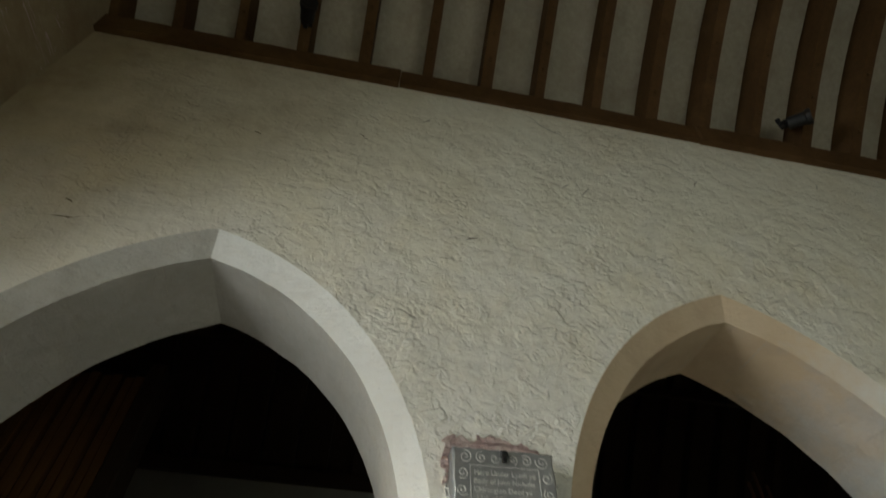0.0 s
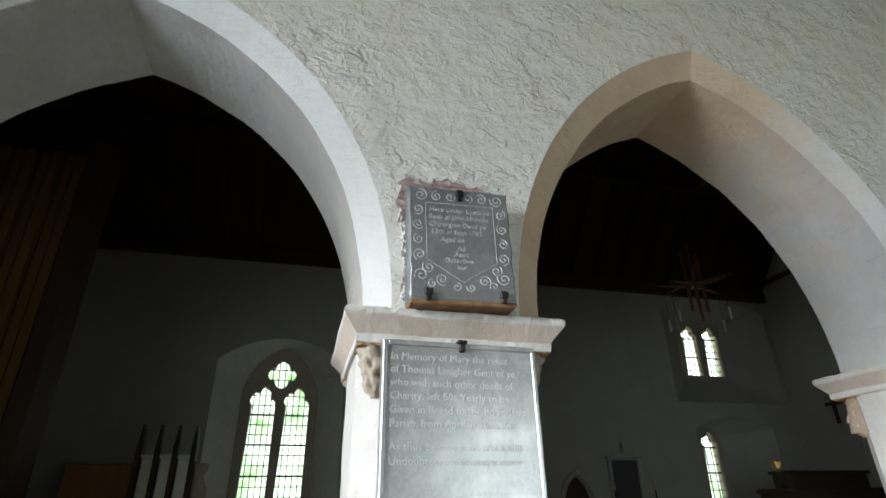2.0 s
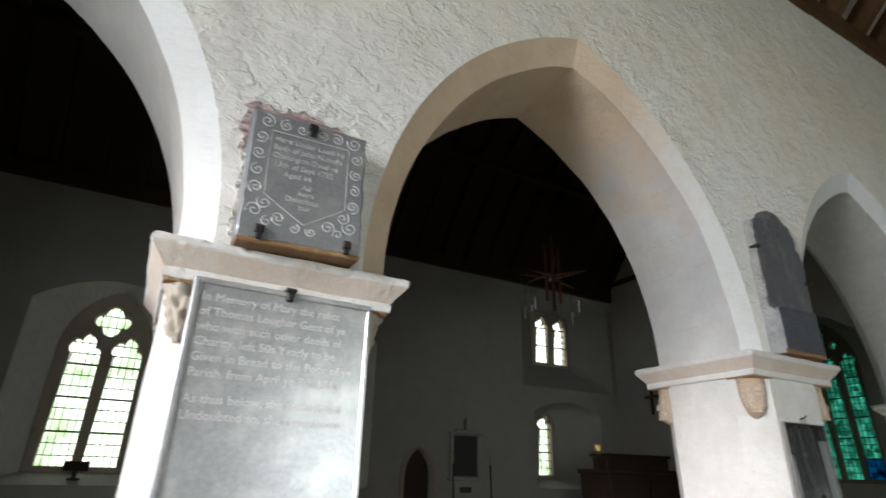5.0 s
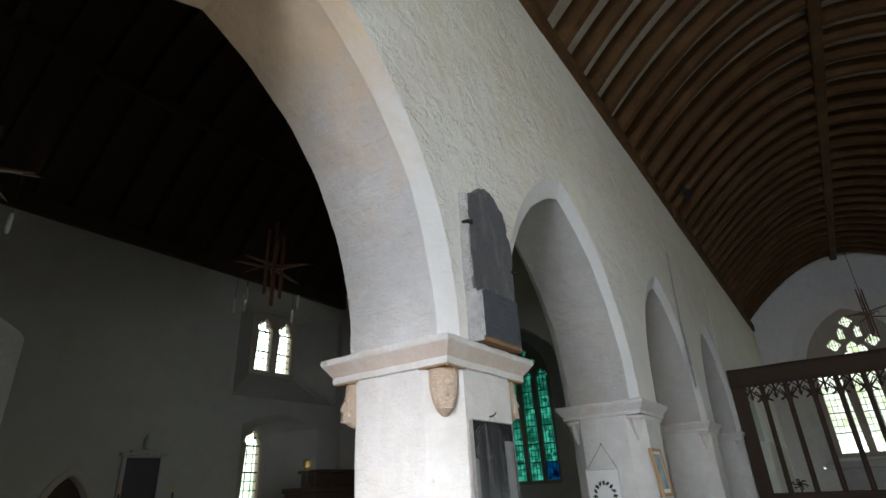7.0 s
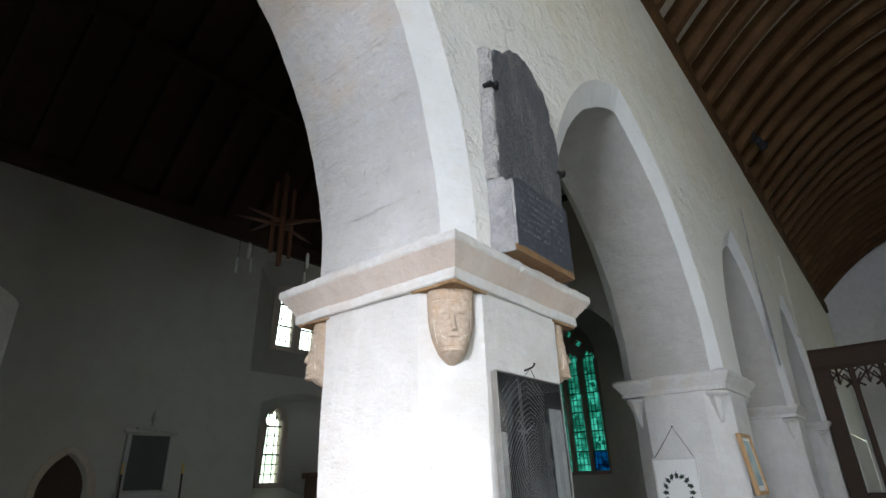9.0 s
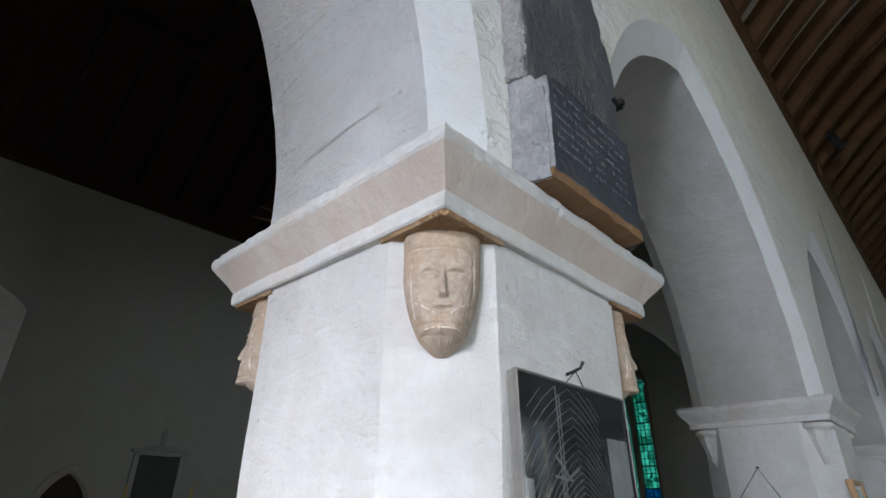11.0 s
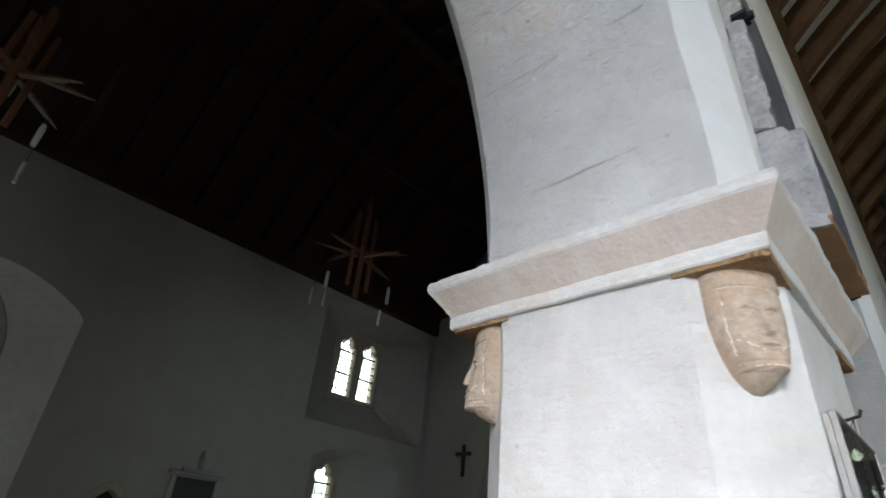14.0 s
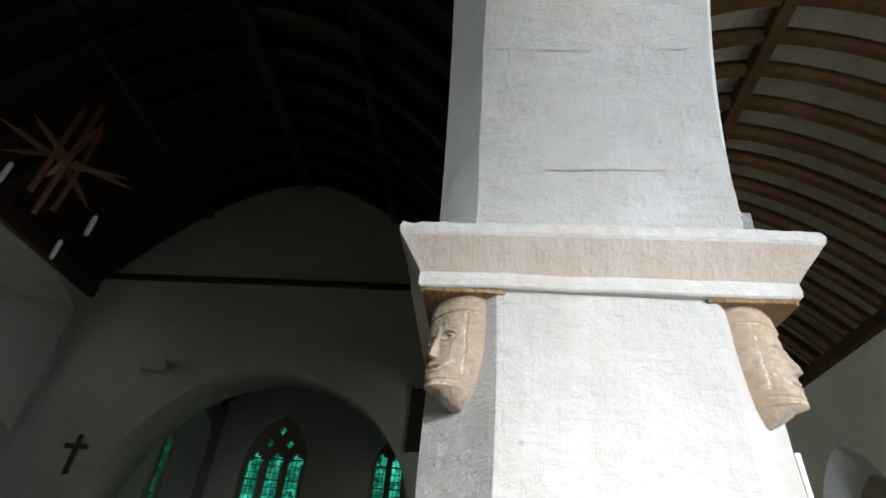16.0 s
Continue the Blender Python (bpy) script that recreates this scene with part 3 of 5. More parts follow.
def quatrefoil(x, z, r, n=40):
    return [(x + r * (0.72 + 0.28 * abs(math.cos(2 * t))) * math.cos(t), z + r * (0.72 + 0.28 * abs(math.cos(2 * t))) * math.sin(t)) for t in (6.28318 * k / n for k in range(n))]


def window(name, label, at, outline, lights, pane, glass_mat, out_mat, depth=0.16, cols=5, row=0.13, reveal=None):
    """A traceried window: stone plate with glazed lights, leading and iron bars. at: its frame, x along, y outward."""
    win = thing(name, label, "window", at, kind="structure")
    part("tracery", plate([outline, *lights], depth, 0.02), "window_stone", win, "weathered stone mullion and cusped tracery")
    for lt in lights:
        xs, zs = [p[0] for p in lt], [p[1] for p in lt]
        x0, x1, z0, z1 = min(xs), max(xs), min(zs), max(zs)
        g = part("pane", plate([rect(x0 - 0.01, x1 + 0.01, z0 - 0.01, z1 + 0.01)], 0.006), glass_mat, win, at=pose(0, depth * 0.55, 0))
        g.visible_shadow = False
        bm = bmesh.new()
        nc, nr = (cols if x1 - x0 > 0.25 else 3), max(2, round((z1 - z0) / row))
        for i in range(1, nc):
            x = x0 + (x1 - x0) * i / nc
            add_box(bm, (x - 0.007, depth * 0.5, z0), (x + 0.007, depth * 0.5 + 0.012, z1))
        for i in range(1, nr):
            z, thick = z0 + (z1 - z0) * i / nr, 0.014 if i % 3 == 0 else 0.007
            add_box(bm, (x0, depth * 0.5 - (0.006 if i % 3 == 0 else 0), z - thick), (x1, depth * 0.5 + 0.013, z + thick))
        part("leading", bm, "lead", win)
    xs, zs = [p[0] for p in outline], [p[1] for p in outline]
    if out_mat is None:
        return win
    back = part("backdrop", plate([rect(min(xs) - 1.4, max(xs) + 1.4, min(zs) - 1.2, max(zs) + 1.2)], 0.01), out_mat, None, at=at @ pose(0, 1.5, 0))
    tagged(back, "bright blurred sky and trees outside the window", "backdrop", kind="structure")
    return win


def reveal(name, outer, inner, at, depth, material="dimmed_aisle_plaster"):
    """Splayed plaster reveal between the opening in the wall face and the window."""
    bm = bmesh.new()
    add_loft(bm, [[(x, 0, z) for x, z in outer], [(x, depth, z) for x, z in inner]], True, False)
    ob = part(name, bm, material, None, at=at)
    mod = ob.modifiers.new("thick", "SOLIDIFY")
    mod.thickness, mod.offset = 0.02, 1.0
    return tagged(ob, "splayed plastered window reveal with sloping sill", "window reveal", kind="structure")


def resample(pts, n=60):
    """n points evenly along a closed outline, starting from its first point."""
    p = [Vector((x, z)) for x, z in pts]
    p.append(p[0])
    cum = [0]
    for a, b in zip(p, p[1:]):
        cum.append(cum[-1] + (b - a).length)
    out, j = [], 0
    for k in range(n):
        s = cum[-1] * k / n
        while cum[j + 1] < s:
            j += 1
        q = p[j].lerp(p[j + 1], (s - cum[j]) / max(1e-9, cum[j + 1] - cum[j]))
        out.append((q.x, q.y))
    return out


def arched(x0, x1, z0, z1, rise):
    return [(x0, z0), *[(x, z) for x, z in segmental(x0, x1, z1, rise)], (x1, z0)]


def gothic(x0, x1, z0, spring, rise):
    c, h = (x0 + x1) / 2, (x1 - x0) / 2
    return [(x0, z0), *pointed(c, h, spring, rise, 12), (x1, z0)]


# north wall of the aisle: inner leaf with splayed openings, outer leaf with the window holes
W1_OUT, W1_IN = arched(-4.64, -2.65, 1.19, 3.55, 0.37), gothic(-4.24, -3.07, 1.34, 2.98, 0.90)
W2_OUT, W2_IN = arched(-1.68, 0.42, 1.19, 3.55, 0.37), gothic(-1.29, -0.12, 1.34, 2.98, 0.90)
UW_OUT, UW_IN = arched(3.60, 6.06, 3.12, 4.99, 0.26), arched(4.24, 5.27, 3.68, 4.82, 0.06)
LW_OUT, LW_IN = arched(3.86, 5.60, 1.22, 2.64, 0.22), gothic(4.19, 4.72, 1.40, 2.36, 0.36)
DOOR = gothic(1.06, 1.61, FLOOR - 0.05, 1.38, 0.47)
NW2_OUT, NW2_IN = arched(9.6, 11.5, 1.5, 4.75, 0.3), gothic(10.05, 10.95, 1.7, 4.05, 0.75)
inner = plate([rect(A_W - 0.4, 12.6, FLOOR - 0.1, N_TOP + 0.15), W1_OUT, W2_OUT, UW_OUT, LW_OUT, DOOR, NW2_OUT], 0.5)
north = tagged(part("wall_north", inner, "dimmed_aisle_plaster", at=pose(0, N_WALL, 0)), "dim grey-white plastered aisle wall", "wall", kind="structure")
outer = plate([rect(A_W - 0.4, 12.6, FLOOR - 0.1, N_TOP + 0.15), W1_IN, W2_IN, UW_IN, LW_IN, NW2_IN], 0.22)
part("outer_leaf", outer, "window_stone", north, at=pose(0, 0.502, 0))
for nm, a, b in (("reveal_1", W1_OUT, W1_IN), ("reveal_11", W2_OUT, W2_IN), ("reveal_2", UW_OUT, UW_IN), ("reveal_3", LW_OUT, LW_IN), ("reveal_4", NW2_OUT, NW2_IN)):
    # Light on the reveals is put into the colour: limewash bright, aisle plaster dim.
    reveal(nm, resample(a, 72), resample(b, 72), pose(0, N_WALL, 0), 0.5, "dimmed_aisle_plaster" if nm in ("reveal_2", "reveal_3") else "limewash")

window("window_1", "tall two-light traceried window with clear leaded glass", pose(0, N_WALL + 0.44, 0), W1_IN,
       [light_outline(-3.925, 0.46, 1.39, 1.86), light_outline(-3.385, 0.46, 1.39, 1.86), quatrefoil(-3.655, 3.43, 0.25)], None, "clear", "outside", cols=5, row=0.16)
window("window_14", "tall two-light traceried window with clear leaded glass", pose(0, N_WALL + 0.44, 0), W2_IN,
       [light_outline(-0.975, 0.46, 1.39, 1.86), light_outline(-0.435, 0.46, 1.39, 1.86), quatrefoil(-0.705, 3.43, 0.25)], None, "clear", "outside", cols=2, row=0.2)
window("window_2", "high two-light window with cusped heads and clear glass", pose(0, N_WALL + 0.44, 0), UW_IN,
       [light_outline(4.50, 0.40, 3.72, 1.08), light_outline(5.01, 0.40, 3.72, 1.08)], None, "clear", "outside_high", cols=3, row=0.13)
window("window_3", "small single-light window with cusped head", pose(0, N_WALL + 0.44, 0), LW_IN,
       [light_outline(4.455, 0.40, 1.44, 1.22)], None, "clear", "outside", cols=3, row=0.15)
window("window_4", "green stained glass window in the chapel", pose(0, N_WALL + 0.44, 0), NW2_IN,
       [light_outline(10.29, 0.38, 1.75, 2.75), light_outline(10.73, 0.38, 1.75, 2.75)], None, "green_glass", "outside_green", cols=4, row=0.16)

# east wall of the aisle with its wide arch
half = [(y, roof_z(y - 3.82, 7.70, 0.31) + 0.25) for y in [0.74 + (6.95 - 0.74) * i / 20 for i in range(21)]]
arch_e = [(1.40, FLOOR - 0.1), *pointed(3.42, 2.02, 2.05, 2.17, 20)[:20], *pointed(3.42, 2.25, 2.05, 2.17, 20)[20:], (5.67, FLOOR - 0.1)]
TURN_E = Matrix(((0, 1, 0, 0), (1, 0, 0, 0), (0, 0, 1, 0), (0, 0, 0, 1)))     # local x runs north, local y runs east
ew = tagged(part("wall_aisle_east", plate([[(0.74, FLOOR - 0.1), *half, (6.95, FLOOR - 0.1)], arch_e], 0.7, 0.0), "dimmed_aisle_plaster", at=pose(A_E, 0, 0) @ TURN_E),
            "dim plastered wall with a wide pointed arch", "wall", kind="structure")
part("string_course", box((0.78, -0.06, 5.60), (6.88, 0.02, 5.70), 0.015), "black_oak", ew, "dark horizontal timber")

# chapel beyond the arch
G2 = gothic(4.65, 6.20, 1.45, 4.15, 1.2)
G3 = gothic(2.30, 3.12, 1.9, 4.3, 0.6)
ce = tagged(part("wall_chapel_east", plate([[(0.74, FLOOR - 0.1), *half, (6.95, FLOOR - 0.1)], G2, G3], 0.35), "limewash", at=pose(12.0, 0, 0) @ TURN_E),
            "dim plastered chapel wall", "wall", kind="structure")
window("window_5", "three-light green stained glass window in the chapel", pose(12.1, 0, 0) @ TURN_E, G2,
       [light_outline(x, 0.42, 1.52, 2.98) for x in (4.94, 5.425, 5.91)] + [quatrefoil(5.18, 4.68, 0.12), quatrefoil(5.67, 4.68, 0.12), quatrefoil(5.425, 4.98, 0.12)], None, "green_glass", "outside_green", cols=4, row=0.16)
bp = part("blue_pane", plate([rect(4.74, 5.14, 1.53, 1.98)], 0.006), "blue_glass", bpy.data.objects["window_5"], "deep blue panes at the foot of the window", pose(0, 0.07, 0))
bp.visible_shadow = False
window("window_6", "two-light green stained glass window in the chapel", pose(12.1, 0, 0) @ TURN_E, G3,
       [light_outline(x, 0.32, 1.95, 2.68) for x in (2.52, 2.90)], None, "green_glass", "outside_green", cols=3, row=0.16)
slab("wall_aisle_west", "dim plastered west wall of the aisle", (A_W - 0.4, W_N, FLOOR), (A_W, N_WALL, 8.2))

# nave: west, south and east walls
gable = [(y, roof_z(y + 2.97, 7.92, 0.246) + 0.26) for y in [Y_S - 0.05 + (0.0 - Y_S + 0.02) * i / 20 for i in range(21)]]
# Tower, its arch and west window are unseen, added to shape the western light.
TOWER_ARCH = gothic(-4.7, -0.5, FLOOR - 0.05, 2.5, 2.1)
WEST_WIN = gothic(-4.8, -1.2, 1.4, 4.0, 1.8)
ww = plate([[(Y_S - 0.05, FLOOR - 0.1), *gable, (W_S, FLOOR - 0.1)], TOWER_ARCH], 0.5)
tagged(part("wall_west", ww, "stained_shaded_plaster", at=pose(X_W - 0.5, 0, 0) @ TURN_E), "plastered west wall, browned for its stained corner and for shade", "wall", kind="structure")
tagged(part("wall_tower", plate([rect(-5.3, -0.05, FLOOR - 0.1, 7.0), WEST_WIN], 0.5), "plaster", at=pose(-11.0, 0, 0) @ TURN_E), "added unseen tower wall with a tall west window", "wall", kind="structure")
window("window_13", "two-light window with clear leaded glass", pose(-10.6, 0, 0) @ TURN_E @ Matrix.Diagonal((1, -1, 1, 1)), WEST_WIN,
       [light_outline(-3.86, 1.64, 1.46, 3.46, 0.05), light_outline(-2.14, 1.64, 1.46, 3.46, 0.05)], None, "clear", None, cols=2, row=0.6)
slab("wall_tower_south", "added unseen tower side wall", (-10.5, -5.3, FLOOR), (X_W - 0.5, -4.95, 7.0), "plaster")
slab("wall_tower_north", "added unseen tower side wall", (-10.5, -0.32, FLOOR), (X_W - 0.5, -0.05, 7.0), "plaster")
slab("ceiling_tower", "added unseen tower ceiling of plain boards", (-11.0, -5.3, 7.0), (X_W - 0.5, -0.05, 7.2), "oak", "ceiling")
SW = [gothic(c - 1.1, c + 1.1, 1.0, 3.2, 1.45) for c in (-4.6, 9.6, 14.5)]
# Added opening out of view, sized for the glare lamp.
S_LOW = gothic(-0.85, 1.55, 0.65, 2.2, 1.2)
tagged(part("wall_south", plate([rect(X_W - 0.5, X_E + 0.4, FLOOR - 0.1, PLATE + 0.05), *SW, S_LOW], 0.5), "plaster", at=pose(0, Y_S - 0.5, 0)),
       "cream plastered south wall with tall windows", "wall", kind="structure")
porch = part("backdrop", plate([rect(-1.6, 3.2, FLOOR, 3.6)], 0.01), "outside", at=pose(0, Y_S - 1.9, 0))
tagged(porch, "bright daylight outside the added low south opening", "backdrop", kind="structure")
for i, c in enumerate((-4.6, 9.6, 14.5)):
    small = gothic(c - 0.75, c + 0.75, 1.3, 3.2, 0.95)
    reveal("reveal_%d" % (6 + i), resample(gothic(c - 1.1, c + 1.1, 1.0, 3.2, 1.45), 80), resample(small, 80), pose(0, Y_S, 0) @ pose(0, 0, 0) @ Matrix.Diagonal((1, -1, 1, 1)), 0.45, "limewash")
    window("window_%d" % (8 + i), "two-light window with clear leaded glass", pose(0, Y_S - 0.42, 0) @ Matrix.Diagonal((1, -1, 1, 1)), small,
           [light_outline(c - 0.33, 0.58, 1.36, 2.3), light_outline(c + 0.33, 0.58, 1.36, 2.3)], None, "clear", "outside_high", cols=4, row=0.18)
EW_OUT, EW_IN = gothic(-4.55, -0.85, 1.45, 4.25, 2.5), gothic(-4.15, -1.25, 1.75, 4.25, 2.05)
ee = plate([[(Y_S - 0.05, FLOOR - 0.1), *gable, (W_S, FLOOR - 0.1)], EW_OUT], 0.4)
tagged(part("wall_east", ee, "limewash", at=pose(X_E, 0, 0) @ TURN_E), "pale chancel wall with a large traceried window", "wall", kind="structure")
reveal("reveal_5", resample(EW_OUT, 80), resample(EW_IN, 80), pose(X_E, 0, 0) @ TURN_E, 0.4, "limewash")
EL = [light_outline(y, 0.74, 1.85, 3.05 + (0.35 if i == 1 else 0)) for i, y in enumerate((-3.6, -2.7, -1.8))]
window("window_7", "large three-light chancel window with traceried head", pose(X_E + 0.36, 0, 0) @ TURN_E, EW_IN,
       EL + [quatrefoil(-3.22, 5.16, 0.21), quatrefoil(-2.18, 5.16, 0.21), quatrefoil(-2.7, 5.86, 0.20), light_outline(-2.93, 0.22, 5.30, 0.42), light_outline(-2.47, 0.22, 5.30, 0.42)], None, "clear", "outside_east", cols=5, row=0.2)


def stone_pier(cx, name="pier", heads=True):
    """Square pier with chamfered corners, necking and moulded abacus."""
    pr = thing(name, "whitewashed stone pier with chamfered corners and moulded abacus", "pier", pose(cx, 0.361, 0), "piers of the arcade", "structure")
    a, b, c = 0.39, 0.376, 0.15
    octo = [(-a, -b + c), (-a + c, -b), (a - c, -b), (a, -b + c), (a, b - c), (a - c, b), (-a + c, b), (-a, b - c)]
    rnd = random.Random(int(cx * 100))
    off = Vector((rnd.uniform(0, 50), 0, 0))
    ring = []
    for (x0, y0), (x1, y1) in zip(octo, octo[1:] + octo[:1]):
        k = 6 if abs(x1 - x0) + abs(y1 - y0) > 0.4 else 3
        ring += [(x0 + (x1 - x0) * i / k, y0 + (y1 - y0) * i / k) for i in range(k)]
    loops = []
    for j in range(31):
        z = FLOOR + (2.035 - FLOOR) * j / 30
        loops.append([Vector((x, y, z)) + 0.006 * noise.noise_vector(Vector((x, y, z)) * 4 + off) for x, y in ring])
    sh = part("shaft", add_loft(bmesh.new(), loops), "limewash", pr)
    bm = bmesh.new()
    prof = [(0.405, 0.405, 2.018), (0.409, 0.408, 2.022), (0.410, 0.409, 2.038), (0.408, 0.408, 2.053), (0.424, 0.422, 2.074), (0.443, 0.440, 2.097), (0.459, 0.454, 2.117), (0.463, 0.458, 2.124), (0.464, 0.459, 2.136), (0.460, 0.455, 2.149), (0.448, 0.443, 2.155)]
    loops = []
    for i, (x, y, z) in enumerate(prof):
        lp, y = [], y - 0.015
        for sx, sy, ex, ey in ((-x, -y, x, -y), (x, -y, x, y), (x, y, -x, y), (-x, y, -x, -y)):
            for k in range(80):
                p = Vector((sx + (ex - sx) * k / 80, sy + (ey - sy) * k / 80, z))
                chip = max(0.0, noise.noise(p * 17 + off) - 0.38) * 0.05 if i > 5 else 0.0
                p += 0.004 * noise.noise_vector(p * 6 + off) + (0.0030 if i > 6 else 0.0014) * noise.noise_vector(p * 38 + off)
                p.x *= 1 - chip
                p.y *= 1 - chip
                p.z -= chip * 0.25
                lp.append(p)
        loops.append(lp)
    add_loft(bm, loops)
    ab = part("abacus", bm, ("abacus", "whitewashed"), pr, "chipped moulded abacus of tooled pinkish stone, limewashed edges")
    for f in ab.data.polygons:
        f.material_index = 0 if 3 <= f.index // 320 <= 5 and cx < 2 else 1
    return pr


piers = [stone_pier(c) for c in PIERS]
bm = bmesh.new()
for x0 in range(0, 9):
    a = X_W - 0.3 + x0 * 2.85
    o = (0.0, 0.012, -0.01)[x0 % 3]
    b = min(a + 2.845, X_E)
    loops = []
    for k in range(31):
        x = a + (b - a) * k / 30
        w = [0.010 * noise.noise(Vector((x * 3.1, q, 7.0))) + 0.006 * noise.noise(Vector((x * 13, q, 2.0))) for q in range(3)]
        loops.append([(x, W_S + 0.10, PLATE - 0.17 + o), (x, W_S - 0.06 + o + w[0], PLATE - 0.175 + o + w[1]), (x, W_S - 0.065 + o + w[2], PLATE + 0.05), (x, W_S + 0.10, PLATE + 0.05)])
    add_loft(bm, loops)
add_box(bm, (X_W, Y_S - 0.02, PLATE - 0.25), (X_E, Y_S + 0.14, PLATE - 0.02), 0.01)
tagged(part("wall_plate_aisle", box((A_W, N_WALL - 0.10, N_TOP - 0.10), (A_E, N_WALL + 0.02, N_TOP + 0.14), 0.01), "black_oak"), "dark oak wall plate along the aisle wall", "trim", kind="structure")
tagged(part("wall_plate", bm, "oak"), "dark oak wall plate along the top of the wall", "trim", kind="structure")

# ---- memorials on the first pier ----


def ragged(pts, rnd, amp=0.004, step=0.03):
    """The outline pts with small chips along its edges."""
    out = []
    for (x0, z0), (x1, z1) in zip(pts, pts[1:] + pts[:1]):
        n = max(1, int(math.hypot(x1 - x0, z1 - z0) / step))
        for k in range(n):
            out.append((x0 + (x1 - x0) * k / n + rnd.uniform(-amp, amp), z0 + (z1 - z0) * k / n + rnd.uniform(-amp, amp)))
    return out


def spiral(cx, cz, r, turns, start, flip=1, y=0.0, thick=0.0035):
    pts = []
    n = int(16 * turns)
    for k in range(n + 1):
        u = k / n
        a = start + flip * 6.28318 * turns * u
        rr = r * (1 - 0.85 * u)
        pts.append((cx + rr * math.cos(a), y, cz + rr * math.sin(a)))
    return tube(pts, thick, 5)


rnd = random.Random(3)
slab_m = thing("memorial_slab", "tall grey slate memorial slab with cut lettering against the pier", "memorial", pose(-2.670, -0.018, 1.385, -0.6, 0, 2.0))
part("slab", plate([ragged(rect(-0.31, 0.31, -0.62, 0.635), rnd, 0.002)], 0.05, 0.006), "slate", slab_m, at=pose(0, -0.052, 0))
bm = bmesh.new()
for a, b in (((-0.315, -0.62), (-0.295, 0.635)), ((-0.295, 0.617), (0.315, 0.635)), ((0.297, -0.62), (0.315, 0.617))):
    add_box(bm, (a[0], -0.059, a[1]), (b[0], -0.0515, b[1]), 0.003)
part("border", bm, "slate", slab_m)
for i, row in enumerate(("In Memory of Mary the relict", "of Thomas Lougher Gent of ye", "who with such other deeds of", "Charity, left 50s Yearly to be", "Given in Bread to the Poor of ye", "Parish, from April ye 8th 1746",
                         "As thus below, she sow'd it still", "Undoubted so, she reaps above")):
    z = 0.562 - 0.0495 * i - (0.03 if i > 5 else 0)
    words(row, 0.0405, pose(-0.285, -0.0535, z, 90, 0, 0), "letter", slab_m, align="LEFT")
part("hook", add_box(box((-0.012, -0.07, 0.60), (0.012, -0.051, 0.64), 0.004), (-0.02, -0.075, 0.632), (0.02, -0.005, 0.648), 0.004), "iron", slab_m, "black iron cramp")

plaq = thing("wall_plaque", "carved grey slate plaque with scrolled border on a wooden batten", "memorial", pose(-2.672, -0.03, 2.157, 0, -1.6, 0))
part("slab", plate([ragged(rect(-0.215, 0.215, 0.022, 0.525), rnd, 0.003)], 0.11, 0.006), "plaque_slate", plaq, at=pose(0, -0.12, 0))
part("batten", box((-0.222, -0.118, 0.0), (0.222, -0.005, 0.021), 0.005), "raw_wood", plaq, "rough orange-brown wooden batten")
bm = bmesh.new()
for pts in ([(-0.15, 0.455), (0.15, 0.455), (0.15, 0.19), (0.0, 0.095), (-0.15, 0.19)],):
    for p, q in zip(pts, pts[1:] + pts[:1]):
        d = Vector((q[0] - p[0], 0, q[1] - p[1]))
        m = Matrix.Translation((p[0], -0.1215, p[1])) @ d.to_track_quat("X", "Y").to_matrix().to_4x4()
        add_box(bm, (0, -0.0012, -0.0012), (d.length, 0.0012, 0.0012), 0, 1, m)
part("panel_edge", bm, "plaque_scroll", plaq)
for sx in (-1, 1):
    for i, (x, z, r, t, f) in enumerate(((0.17, 0.49, 0.03, 1.6, 1), (0.10, 0.49, 0.026, 1.5, -1), (0.183, 0.42, 0.026, 1.4, -1), (0.185, 0.35, 0.025, 1.5, 1), (0.183, 0.28, 0.024, 1.4, -1),
                                         (0.180, 0.21, 0.027, 1.5, 1), (0.145, 0.155, 0.026, 1.4, -1), (0.09, 0.105, 0.027, 1.5, 1), (0.175, 0.12, 0.03, 1.4, 1), (0.13, 0.085, 0.02, 1.2, -1), (0.03, 0.075, 0.02, 1.3, 1), (0.04, 0.49, 0.022, 1.3, 1))):
        part("scroll", spiral(sx * x, z, r, t, rnd.uniform(0, 6), f * sx, -0.1198, 0.0030), "plaque_scroll", plaq)
for i, (row, x, z, sz) in enumerate((("Here Under Lyeth ye", -0.135, 0.415, 0.031), ("Body of John Nicholls", -0.138, 0.38, 0.030), ("Chirurgion Decd ye", -0.138, 0.345, 0.031), ("13th of Sept 1752", -0.13, 0.31, 0.031), ("Aged 66", -0.09, 0.275, 0.031),
                                     ("Ad", -0.02, 0.235, 0.030), ("Astra", -0.035, 0.208, 0.029), ("Doloribus", -0.075, 0.18, 0.030), ("Itur", -0.025, 0.152, 0.030))):
    words(row, sz, pose(x, -0.1215, z, 90, 0, 0), "plaque_scroll", plaq, align="LEFT")
for x, z in ((0.0, 0.505), (-0.15, 0.045), (0.165, 0.045)):
    bm = box((x - 0.017, -0.138, z - 0.014), (x + 0.017, -0.119, z + 0.018), 0.005)
    add_box(bm, (x - 0.011, -0.133, z - 0.034), (x + 0.011, -0.12, z - 0.008), 0.003)
    part("hook", bm, "iron", plaq, "black iron hook")


